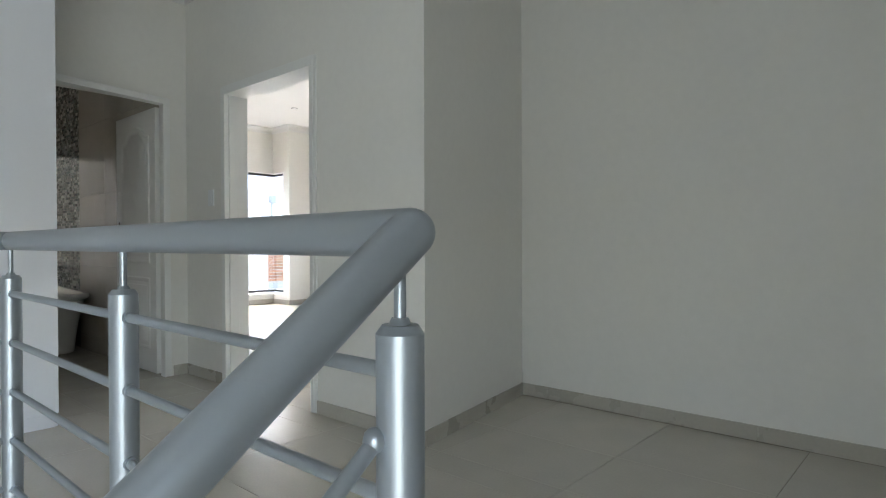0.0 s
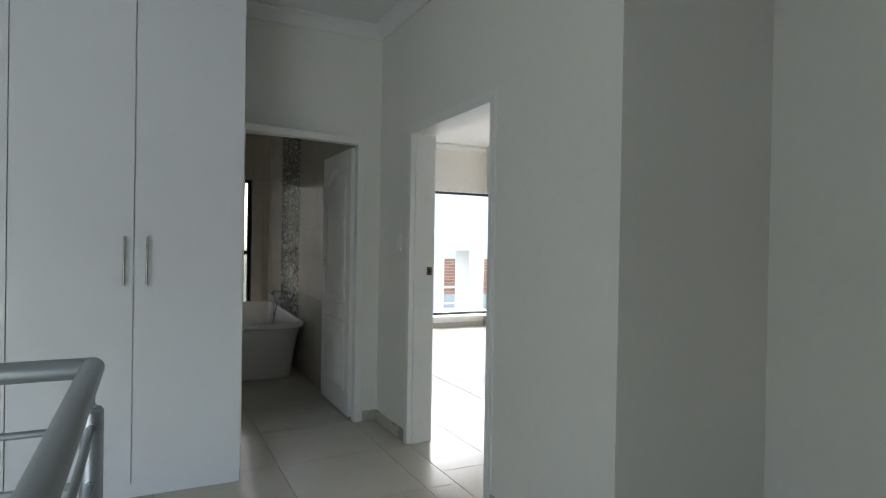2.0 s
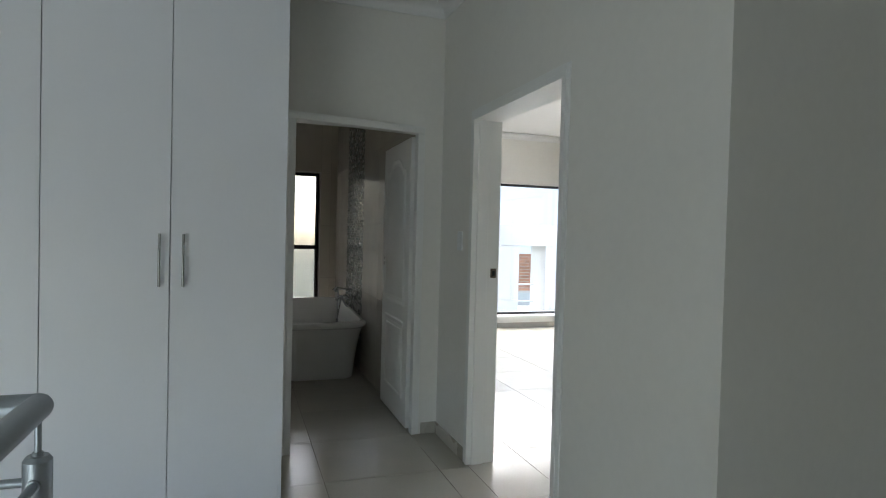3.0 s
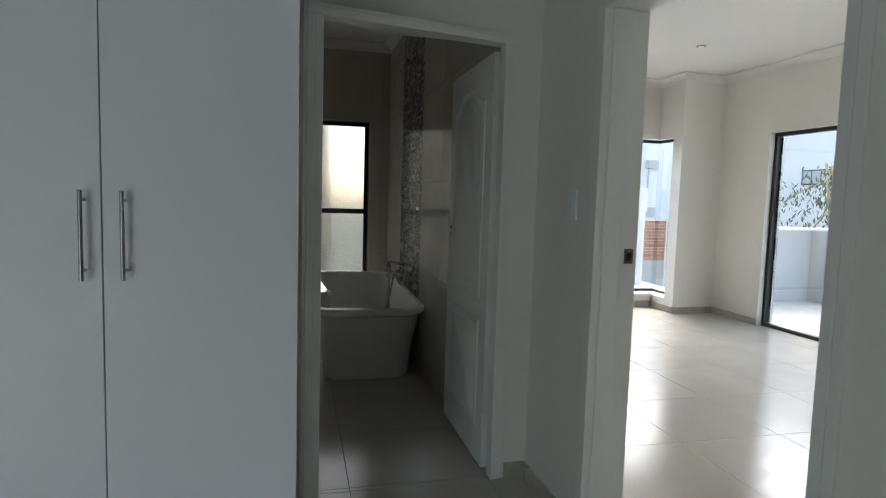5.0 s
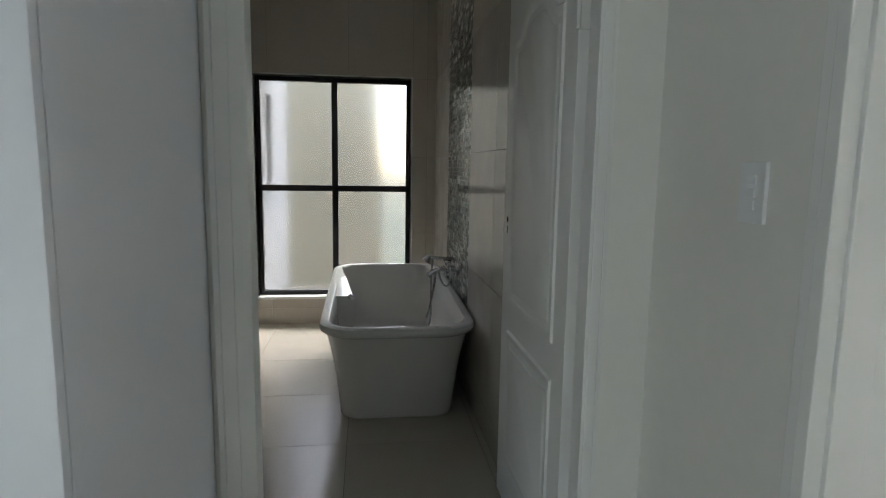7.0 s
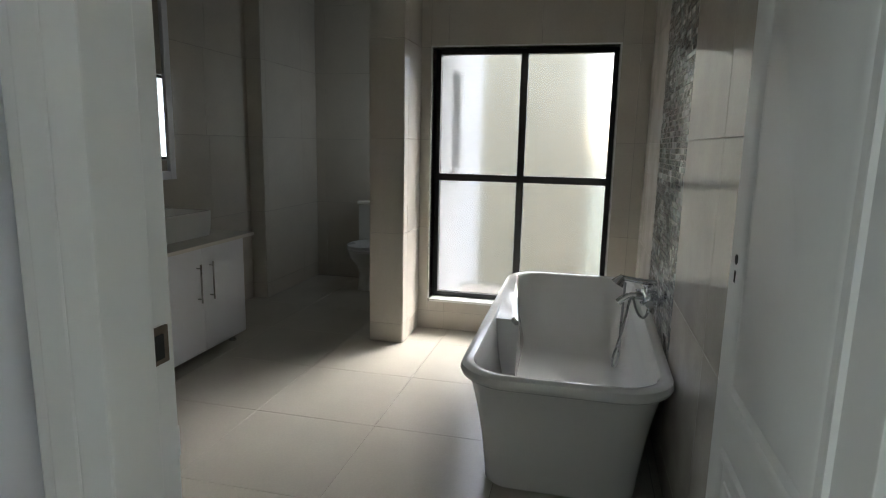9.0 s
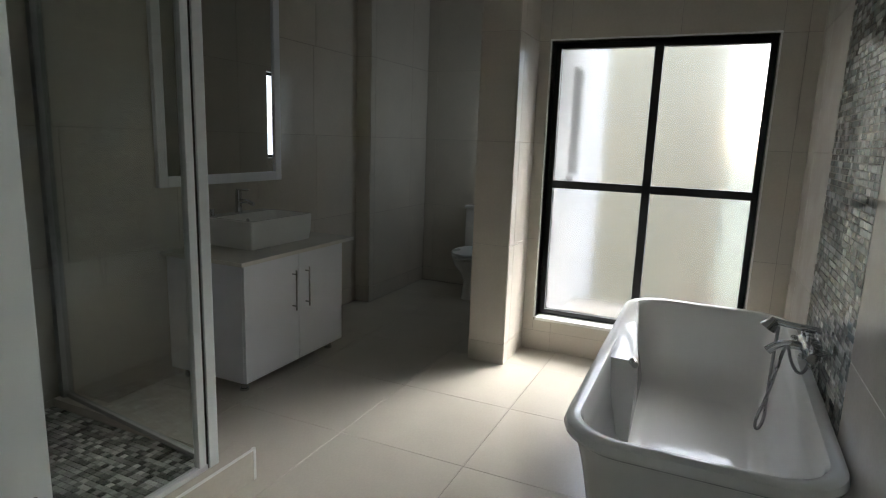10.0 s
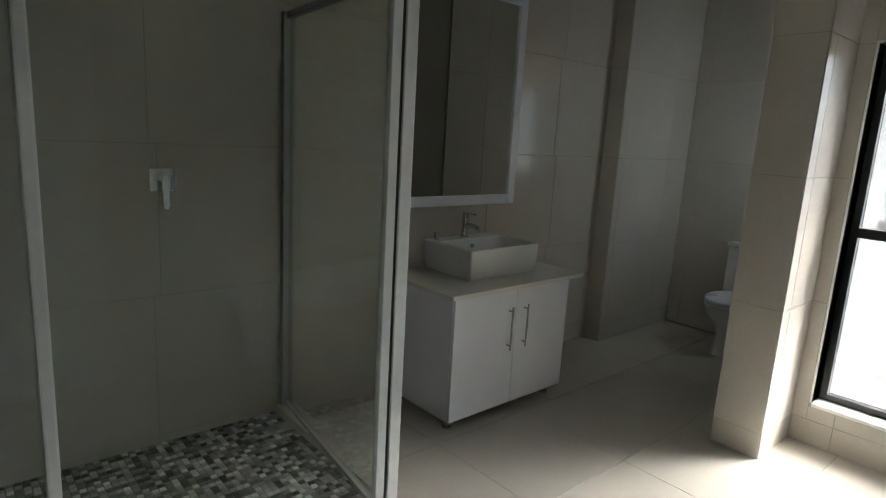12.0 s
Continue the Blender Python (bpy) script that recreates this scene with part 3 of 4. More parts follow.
for x in (A - 0.016, M_, B):
    post(x, RY, 0.912, 0.0)
for x, q in ((A, M_), (M_, B)):
    for z in BARS:
        bm = rod(bmesh.new(), (x, RY + 0.0, z), (q, RY + 0.0, z), 0.009, n=14)
        for e, s in ((x, -1), (q, 1)):
            rod(bm, (e + s * 0.024, RY, z), (e + s * 0.031, RY, z), 0.0125, n=14)
        part("bar", bm, STEEL, railing, smooth=True)
bm = tube(bmesh.new(), [(A, RY, RZ), (B, RY, RZ)], 0.0255, 28)
ball(bm, (A, RY, RZ), 0.0255, n=28)
ball(bm, (B, RY, RZ), 0.0255, n=28)
part("handrail", bm, STEEL, railing, smooth=True)
# down the stairs
L = 2.3
bm = tube(bmesh.new(), [(A, RY, RZ), (A, RY - L, RZ - slope * L)], 0.0255, 28)
part("stair_handrail", bm, STEEL, railing, smooth=True)
for d in (0.9, 1.8):
    post(A, RY - d, 0.912 - slope * d, -slope * d - 0.2)
for z in BARS[:5]:
    bm = rod(bmesh.new(), (A - 0.026, RY - 0.024, z - 0.065), (A - 0.026, RY - 1.8, z - 0.07 - slope * 1.79), 0.009, n=14)
    ball(bm, (A - 0.026, RY - 0.026, z - 0.065), 0.0135, n=12)
    part("stair_bar", bm, STEEL, railing, smooth=True)
# return along the wardrobe side of the stairwell
bm = tube(bmesh.new(), [(B, RY, RZ), (B, -2.9, RZ)], 0.0255, 28)
part("return_handrail", bm, STEEL, railing, smooth=True)
for y in (-0.35, -1.18, -2.0):
    post(B, y, 0.912, 0.0)
for z in BARS:
    part("return_bar", rod(bmesh.new(), (B, RY, z), (B, -2.9, z), 0.009, n=14), STEEL, railing, smooth=True)

# ---- light switch ----
sw = thing("light_switch", (-3.642, YD, 1.31), "white plastic light switch plate on the landing wall", "switch")
plate = part("plate", boxed(-3.642 - 0.038, -3.642 + 0.038, YD - 0.009, YD, 1.268, 1.386, bevel=0.003), PLASTIC, sw)
for z in (1.303, 1.327, 1.351):
    part("rocker", boxed(-3.654, -3.630, YD - 0.0125, YD - 0.008, z - 0.009, z + 0.009, bevel=0.0015), PLASTIC, plate)


# ---- bathroom window ----
win = thing("window_1", (XW - 0.11, 1.215, 0.215), "tall black aluminium window with four frosted panes", "window", kind="structure")
y0, y1, z0, z1 = 0.561, 1.866, 0.235, 2.104
ym, zm = 1.215, 1.171
part("window_sill", boxed(XW - 0.168, XW + 0.006, y0, y1, 0.215, 0.235, bevel=0.002), TRIM, win, "white window sill")
fx0, fx1 = XW - 0.165, XW - 0.11
bm = bmesh.new()
for a in ((y0, y0 + 0.035), (y1 - 0.035, y1)):
    box(bm, fx0, fx1, *a, z0, z1, 0.002)
for c in ((z0, z0 + 0.035), (z1 - 0.035, z1)):
    box(bm, fx0, fx1, y0 + 0.035, y1 - 0.035, *c, 0.002)
part("window_frame", bm, BLACK, win)
part("mullion", boxed(fx0 + 0.002, fx1 + 0.002, ym - 0.026, ym + 0.026, z0 + 0.034, z1 - 0.034, bevel=0.002), BLACK, win)
for a, b in ((y0 + 0.034, ym - 0.025), (ym + 0.025, y1 - 0.034)):
    part("transom", boxed(fx0 + 0.003, fx1 + 0.001, a, b, zm - 0.026, zm + 0.026, bevel=0.002), BLACK, win)
    for c, d in ((z0 + 0.03, zm - 0.022), (zm + 0.022, z1 - 0.03)):
        p = part("pane", boxed(fx0 + 0.02, fx0 + 0.026, a - 0.004, b + 0.004, c, d), FROST, win, "frosted glass pane")
        p.visible_shadow = False
bm = bmesh.new()
box(bm, XW - 0.11, XW + 0.002, y0 - 0.012, y0, z0, z1 + 0.012)
box(bm, XW - 0.11, XW + 0.002, y1, y1 + 0.012, z0, z1 + 0.012)
box(bm, XW - 0.11, XW + 0.002, y0, y1, z1, z1 + 0.012)
part("tile_trim", bm, TRIM, win, "white reveal trim")


nw = thing("window_4", (-8.78, 0.34, 1.2), "narrow black framed frosted window in the toilet nook", "window", kind="structure")
bm = bmesh.new()
for a in ((-8.94, -8.915), (-8.625, -8.6)):
    box(bm, *a, 0.278, 0.328, 1.2, 2.06, 0.002)
for c in ((1.2, 1.23), (1.645, 1.69), (2.03, 2.06)):
    box(bm, -8.915, -8.625, 0.279, 0.327, *c, 0.002)
part("window_frame", bm, BLACK, nw)
for c, d in ((1.226, 1.649), (1.686, 2.034)):
    part("pane", boxed(-8.919, -8.621, 0.300, 0.306, c, d), FROST, nw, "frosted glass pane").visible_shadow = False
part("window_sill", boxed(-9.0, -8.54, 0.520, 0.578, 1.14, 1.19), RENDER, nw, "white outside sill")

# ---- bathtub ----
TX0, TX1, TY0, TY1 = -7.32, -5.51, 1.232, 2.070
tcx, tcy, thx, thy = (TX0 + TX1) / 2, (TY0 + TY1) / 2, (TX1 - TX0) / 2, (TY1 - TY0) / 2
tub = thing("bathtub", (tcx, tcy, 0), "white acrylic freestanding bathtub against the mosaic wall", "bathtub")


def lift(base):
    def z(x, y):
        s = min(1, max(0, (tcx + 0.25 - x) / 0.7))
        return base + 0.045 * s * s * (3 - 2 * s)
    return z


rows = [round_rect(tcx, tcy, thx - 0.168, thy - 0.118, 0.10, 0.0), round_rect(tcx, tcy, thx - 0.161, thy - 0.111, 0.105, 0.006)]
for k in range(17):
    t = k / 16
    s = 0.55 * t + 0.45 * t ** 2.6
    rows.append(round_rect(tcx, tcy, thx - 0.158 + 0.108 * s, thy - 0.108 + 0.073 * s, 0.10 + 0.07 * s, 0.014 + 0.468 * t))
for ex, r, z in ((-0.02, 0.19, 0.492), (-0.004, 0.20, 0.505), (0.0, 0.20, 0.52), (-0.005, 0.2, 0.54), (-0.018, 0.19, 0.549), (-0.034, 0.18, 0.551), (-0.05, 0.17, 0.546), (-0.06, 0.165, 0.53)):
    rows.append(round_rect(tcx, tcy, thx + ex, thy + ex, r, lift(z)))
for ex, ey, r, z in ((-0.075, -0.07, 0.16, 0.44), (-0.11, -0.085, 0.16, 0.30), (-0.16, -0.11, 0.16, 0.2), (-0.22, -0.15, 0.14, 0.155), (-0.30, -0.2, 0.12, 0.145)):
    rows.append(round_rect(tcx, tcy, thx + ex, thy + ey, r, z))
shell = part("shell", loft(bmesh.new(), rows), ACRYLIC, tub, smooth=True)
drain = part("drain", rod(bmesh.new(), (-6.31, 1.53, 0.143), (-6.31, 1.53, 0.150), 0.034, n=24), CHROME, tub, "chrome drain", smooth=True)
part("drain_cap", rod(bmesh.new(), (-6.31, 1.53, 0.150), (-6.31, 1.53, 0.156), 0.02, n=20), CHROME, drain, smooth=True)
# moulded ledge along the room side, ending in a step
arm = []
for k in range(10):
    t = k / 9
    x = TX0 + 0.10 + (-6.29 - TX0 - 0.10) * t
    w = 0.012 + 0.105 * t ** 1.3
    z = lift(0.547)(x, 0)
    arm.append([(x, TY0 + 0.04, z), (x, TY0 + 0.05 + w * 0.9, z - 0.002), (x, TY0 + 0.058 + w, z - 0.014), (x, TY0 + 0.08 + w * 0.75, 0.34), (x, TY0 + 0.13 + w * 0.3, 0.18), (x, TY0 + 0.12, 0.15), (x, TY0 + 0.06, 0.45)])
ledge = part("ledge", loft(bmesh.new(), arm), ACRYLIC, tub, smooth=True)
part("overflow", rod(bmesh.new(), (-6.30, TY0 + 0.15, 0.545), (-6.27, TY0 + 0.165, 0.54), 0.018, 0.014, n=20), CHROME, tub, "chrome overflow knob", smooth=True)

# ---- bath mixer with hand shower ----
MX, MZ = -6.40, 0.69
mixer = thing("bath_mixer", (MX, YM, MZ), "chrome wall bath mixer with cross handles and hand shower", "tap")
body = part("body", rod(bmesh.new(), (MX - 0.085, 2.02, MZ), (MX + 0.085, 2.02, MZ), 0.027, n=20), CHROME, mixer, smooth=True)
for s in (-1, 1):
    bm = rod(bmesh.new(), (MX + s * 0.075, 2.02, MZ), (MX + s * 0.075, 2.098, MZ), 0.02, n=16)
    rod(bm, (MX + s * 0.075, 2.085, MZ), (MX + s * 0.075, 2.099, MZ), 0.033, n=24)
    part("wall_union", bm, CHROME, mixer, smooth=True)
    bm = rod(bmesh.new(), (MX + s * 0.08, 2.02, MZ), (MX + s * 0.14, 2.02, MZ), 0.019, n=16)
    for d in ((0, 0, 0.034), (0, 0.034, 0)):
        c = Vector((MX + s * 0.125, 2.02, MZ))
        rod(bm, c - Vector(d), c + Vector(d), 0.0095, n=10)
        ball(bm, c - Vector(d), 0.0125, n=10)
        ball(bm, c + Vector(d), 0.0125, n=10)
    part("cross_handle", bm, CHROME, mixer, smooth=True)
part("spout", tube(bmesh.new(), bezier((MX, 2.02, MZ), (MX, 1.96, MZ + 0.01), (MX, 1.92, MZ + 0.005), (MX, 1.885, MZ - 0.035)), 0.018, 14), CHROME, mixer, smooth=True)
bm = rod(bmesh.new(), (MX, 2.02, MZ), (MX, 2.02, MZ + 0.06), 0.009, n=12)
box(bm, MX - 0.022, MX + 0.022, 2.005, 2.035, MZ + 0.055, MZ + 0.068, 0.003)
part("cradle", bm, CHROME, mixer, smooth=True)
bm = tube(bmesh.new(), bezier((MX + 0.0, 2.06, MZ + 0.075), (MX, 2.0, MZ + 0.08), (MX, 1.94, MZ + 0.082), (MX, 1.885, MZ + 0.095)), 0.013, 12)
rod(bm, (MX, 1.90, MZ + 0.10), (MX, 1.875, MZ + 0.06), 0.014, 0.034, n=20)
part("hand_shower", bm, CHROME, mixer, smooth=True)
hose = bezier((MX + 0.02, 2.03, MZ - 0.02), (MX + 0.03, 2.03, MZ - 0.13), (MX + 0.03, 1.98, MZ - 0.12), (MX + 0.035, 1.955, MZ - 0.01), 12) + \
    bezier((MX + 0.035, 1.955, MZ - 0.01), (MX + 0.04, 1.93, MZ + 0.05), (MX + 0.045, 1.93, MZ - 0.12), (MX + 0.05, 1.885, MZ - 0.27), 12)[1:] + \
    bezier((MX + 0.05, 1.885, MZ - 0.27), (MX + 0.05, 1.85, MZ - 0.385), (MX + 0.03, 1.905, MZ - 0.395), (MX + 0.02, 1.905, MZ - 0.27), 14)[1:] + \
    bezier((MX + 0.02, 1.905, MZ - 0.27), (MX + 0.01, 1.905, MZ - 0.1), (MX, 1.91, MZ + 0.0), (MX, 1.912, MZ + 0.07), 12)[1:]
part("hose", tube(bmesh.new(), hose, 0.0065, 10), HOSE, mixer, "chrome flexible hose", smooth=True)


# ---- vanity ----
VX0, VX1, VYF = -7.07, -6.145, -0.63
vanity = thing("vanity_cabinet", (-6.61, -0.92, 0), "white vanity cabinet on short chrome legs", "cabinet")
part("body", boxed(VX0, VX1, YV + 0.002, VYF - 0.019, 0.065, 0.745, bevel=0.001), BOARD, vanity)
for a, b, hx in ((VX0 + 0.001, (VX0 + VX1) / 2 - 0.0015, -6.675), ((VX0 + VX1) / 2 + 0.0015, VX1 - 0.001, -6.55)):
    d = part("cabinet_door", boxed(a, b, VYF - 0.018, VYF, 0.068, 0.742, bevel=0.0012), BOARD, vanity)
    bm = rod(bmesh.new(), (hx, VYF + 0.03, 0.40), (hx, VYF + 0.03, 0.648), 0.0055, n=12)
    for z in (0.425, 0.622):
        rod(bm, (hx, VYF - 0.001, z), (hx, VYF + 0.03, z), 0.0045, n=10)
    part("handle", bm, BRUSHED, d, "brushed steel bar handle", smooth=True)
for x in (VX0 + 0.06, VX1 - 0.06):
    for y in (VYF - 0.075, YV + 0.08):
        bm = rod(bmesh.new(), (x, y, 0.012), (x, y, 0.065), 0.02, n=20)
        rod(bm, (x, y, 0.0), (x, y, 0.014), 0.026, n=20)
        part("leg", bm, CHROME, vanity, "round chrome leg", smooth=True)
top = tagged(new("stone_worktop", finish("stone_worktop", boxed(-7.17, -6.10, YV + 0.002, -0.60, 0.7465, 0.770, bevel=0.003), STONE)), "pale quartz vanity worktop on the white cabinet", "worktop")

# ---- basin ----
BX0, BX1, BY0, BY1, BZ0, BZ1 = -6.95, -6.385, -1.20, -0.785, 0.7708, 0.94
basin = thing("basin", ((BX0 + BX1) / 2, -0.9, BZ0), "white rectangular ceramic countertop basin", "basin")
cx, cy, hx, hy = (BX0 + BX1) / 2, (BY0 + BY1) / 2, (BX1 - BX0) / 2, (BY1 - BY0) / 2
icy, ihy = cy + 0.045, hy - 0.06
rows = [round_rect(cx, cy, hx - 0.012, hy - 0.012, 0.012, BZ0, 4), round_rect(cx, cy, hx - 0.004, hy - 0.004, 0.012, BZ0 + 0.06, 4), round_rect(cx, cy, hx, hy, 0.012, BZ1 - 0.006, 4), round_rect(cx, cy, hx - 0.005, hy - 0.005, 0.01, BZ1, 4),
        round_rect(cx, icy, hx - 0.02, ihy, 0.03, BZ1, 4), round_rect(cx, icy, hx - 0.027, ihy - 0.007, 0.03, BZ1 - 0.008, 4), round_rect(cx, icy, hx - 0.045, ihy - 0.03, 0.04, BZ0 + 0.06, 4), round_rect(cx, icy, hx - 0.10, ihy - 0.08, 0.04, BZ0 + 0.03, 4)]
part("bowl", loft(bmesh.new(), rows), CERAMIC, basin, smooth=True)
part("overflow_ring", rod(bmesh.new(), (cx, icy - ihy + 0.014, BZ1 - 0.045), (cx, icy - ihy + 0.020, BZ1 - 0.045), 0.013, n=18), CHROME, basin, "chrome overflow ring", smooth=True)
part("waste", rod(bmesh.new(), (cx, icy, BZ0 + 0.029), (cx, icy, BZ0 + 0.036), 0.03, n=20), CHROME, basin, "chrome waste", smooth=True)
FY = BY0 + 0.05
tap = thing("basin_mixer", (cx, FY, BZ1), "chrome single-lever basin mixer", "tap")
bm = rod(bmesh.new(), (cx, FY, BZ1 - 0.001), (cx, FY, BZ1 + 0.008), 0.027, n=24)
rod(bm, (cx, FY, BZ1 + 0.008), (cx, FY, BZ1 + 0.12), 0.02, n=24)
part("body", bm, CHROME, tap, smooth=True)
part("spout", tube(bmesh.new(), bezier((cx, FY, BZ1 + 0.065), (cx, FY + 0.05, BZ1 + 0.085), (cx, FY + 0.09, BZ1 + 0.08), (cx, FY + 0.125, BZ1 + 0.06)), 0.013, 14), CHROME, tap, smooth=True)
bm = rod(bmesh.new(), (cx, FY, BZ1 + 0.12), (cx, FY, BZ1 + 0.145), 0.021, 0.017, n=24)
box(bm, cx - 0.012, cx + 0.012, FY - 0.01, FY + 0.085, BZ1 + 0.143, BZ1 + 0.153, 0.003)
part("lever", bm, CHROME, tap, smooth=True)
cup = tagged(new("soap_pump", finish("soap_pump", rod(rod(bmesh.new(), (BX1 - 0.055, FY, BZ1), (BX1 - 0.055, FY, BZ1 + 0.038), 0.016, n=20), (BX1 - 0.055, FY, BZ1 + 0.037), (BX1 - 0.055, FY, BZ1 + 0.043), 0.018, n=20), CHROME, True)), "small chrome plug cap standing on the basin", "plug")

# ---- mirror ----
mx0, mx1, mz0, mz1 = -7.12, -6.10, 1.13, 2.42
mir = thing("mirror", ((mx0 + mx1) / 2, YV, mz0), "tall wall mirror in a wide white frame", "mirror")
part("mirror_glass", boxed(mx0 + 0.05, mx1 - 0.05, YV + 0.004, YV + 0.02, mz0 + 0.05, mz1 - 0.05), MIRROR, mir)
for a in ((mx0, mx0 + 0.06, mz0, mz1), (mx1 - 0.06, mx1, mz0, mz1), (mx0 + 0.06, mx1 - 0.06, mz0, mz0 + 0.06), (mx0 + 0.06, mx1 - 0.06, mz1 - 0.06, mz1)):
    part("frame_rail", boxed(a[0], a[1], YV + 0.004, YV + 0.034, a[2], a[3], bevel=0.004), BOARD, mir)

# ---- shower ----
SXR, SYF, CURB = -5.546, -0.025, 0.14
SFLOOR = 0.10
solid("shower_floor", boxed(SXR + 0.1, XBI, YV, SYF - 0.1, 0, SFLOOR - 0.004), GROUT, "shower floor of small green and white mosaic", "floor")
curb = thing("shower_curb", (SXR, SYF, 0), "beige tiled shower kerb", "kerb", kind="structure")
part("front_kerb", boxed(SXR, XBI, SYF - 0.10, SYF, 0, CURB, bevel=0.002), WTILE, curb)
part("side_kerb", boxed(SXR, SXR + 0.10, YV, SYF - 0.101, 0, CURB - 0.0005, bevel=0.002), WTILE, curb)
part("corner_trim", boxed(SXR - 0.002, SXR + 0.012, SYF - 0.012, SYF + 0.002, 0, CURB + 0.002), TRIM, curb, "white tile edge trim")
part("top_trim", boxed(SXR - 0.002, XBI, SYF - 0.006, SYF + 0.002, CURB - 0.006, CURB + 0.002), TRIM, curb, "white tile edge trim")
sh = thing("shower_enclosure", (-5.0, -0.09, CURB), "glass shower enclosure with white aluminium frame", "shower")
ST = 2.06
PX, PY = -5.345, -0.09
cor = part("corner_post", boxed(PX - 0.045, PX + 0.002, PY - 0.02, PY + 0.02, CURB, ST, bevel=0.004), ALU, sh)
# Thin dark strip filling the gap between corner post and door stile.
part("post_groove", boxed(PX + 0.002, PX + 0.012, PY - 0.016, PY + 0.012, CURB, ST), DARK, cor, "dark strip beside the corner post")
part("door_stile", boxed(PX + 0.014, PX + 0.05, PY - 0.016, PY + 0.016, CURB + 0.012, ST - 0.012, bevel=0.004), ALU, sh)
part("wall_post", boxed(-4.17, XBI, PY - 0.02, PY + 0.02, CURB, ST, bevel=0.004), ALU, sh)
part("fixed_glass", boxed(-4.34, -4.165, PY - 0.003, PY + 0.003, CURB + 0.02, ST - 0.02), SHOWER_GLASS, sh, "clear narrow fixed glass").visible_shadow = False
part("door_stile", boxed(-4.374, -4.344, PY - 0.016, PY + 0.016, CURB + 0.012, ST - 0.012, bevel=0.006), ALU, sh)
part("bottom_rail", boxed(PX + 0.01, -4.165, PY - 0.018, PY + 0.018, CURB, CURB + 0.022, bevel=0.003), ALU, sh)
part("top_rail", boxed(PX + 0.01, -4.165, PY - 0.018, PY + 0.018, ST - 0.03, ST, bevel=0.003), ALU, sh)
part("door_glass", boxed(PX + 0.045, -4.37, PY - 0.003, PY + 0.003, CURB + 0.02, ST - 0.02), SHOWER_GLASS, sh, "clear glass shower door").visible_shadow = False
QX = PX - 0.022


def askew(ob, rate=0.125):
    """Follows the side panel's slant in plan."""
    o = place_of(ob)
    for v in ob.data.vertices:
        v.co.x -= rate * max(0.0, PY - (v.co.y + o.y))
    return ob


askew(part("side_glass", boxed(QX - 0.003, QX + 0.003, YV + 0.02, PY - 0.015, CURB + 0.01, ST - 0.01), SHOWER_GLASS, sh, "clear glass side panel")).visible_shadow = False
# Side profile and rails take the darker colour to stand in for shade.
askew(part("side_wall_profile", boxed(QX - 0.025, QX + 0.03, YV + 0.004, YV + 0.045, CURB, ST, bevel=0.003), ALU_SHADED, sh))
askew(part("side_bottom_rail", boxed(QX - 0.015, QX + 0.015, YV + 0.03, PY - 0.02, CURB - 0.0005, CURB + 0.022, bevel=0.003), ALU_SHADED, sh))
askew(part("side_top_rail", boxed(QX - 0.015, QX + 0.015, YV + 0.03, PY - 0.02, ST - 0.03, ST, bevel=0.003), ALU_SHADED, sh))
valve = thing("shower_valve", (-4.94, YV, 1.3), "chrome square shower valve with lever", "tap")
part("wall_plate", boxed(-4.99, -4.89, YV + 0.004, YV + 0.014, 1.25, 1.348, bevel=0.004), CHROME, valve)
part("hub", rod(bmesh.new(), (-4.94, YV + 0.015, 1.31), (-4.94, YV + 0.06, 1.31), 0.022, n=20), CHROME, valve, smooth=True)
bm = boxed(-4.953, -4.927, YV + 0.045, YV + 0.065, 1.18, 1.324, bevel=0.004)
part("lever", bm, CHROME, valve)

# ---- toilet ----
TXB, TYC = -9.195, -0.35
toilet = thing("toilet", (TXB + 0.35, TYC, 0), "white ceramic close-coupled toilet in the nook", "toilet")
part("cistern", boxed(TXB, TXB + 0.18, TYC - 0.185, TYC + 0.185, 0.39, 0.80, bevel=0.02), CERAMIC, toilet, smooth=True)
part("cistern_lid", boxed(TXB, TXB + 0.19, TYC - 0.193, TYC + 0.193, 0.80, 0.835, bevel=0.01), CERAMIC, toilet, smooth=True)
part("flush_button", rod(bmesh.new(), (TXB + 0.1, TYC, 0.834), (TXB + 0.1, TYC, 0.842), 0.025, n=20), CHROME, toilet, smooth=True)


def oval(c, hy, hx, z, n=36):
    return [(TXB + c + hx * math.cos(a) * (1.0 if math.cos(a) > 0 else 0.85), TYC + hy * math.sin(a), z) for a in [k * math.tau / n for k in range(n)]]


part("bowl", loft(bmesh.new(), [oval(0.34, 0.11, 0.2, 0), oval(0.34, 0.10, 0.19, 0.04), oval(0.34, 0.09, 0.18, 0.16), oval(0.35, 0.12, 0.22, 0.25), oval(0.38, 0.17, 0.27, 0.33), oval(0.39, 0.185, 0.28, 0.39), oval(0.39, 0.18, 0.275, 0.40)]), CERAMIC, toilet, smooth=True)
part("seat", loft(bmesh.new(), [oval(0.39, 0.18, 0.275, 0.402), oval(0.39, 0.19, 0.285, 0.406), oval(0.39, 0.19, 0.285, 0.418), oval(0.39, 0.18, 0.275, 0.422)]), PLASTIC, toilet, smooth=True)
part("lid", loft(bmesh.new(), [oval(0.39, 0.18, 0.275, 0.423), oval(0.39, 0.19, 0.285, 0.428), oval(0.39, 0.185, 0.28, 0.445), oval(0.39, 0.14, 0.23, 0.455)]), PLASTIC, toilet, smooth=True)


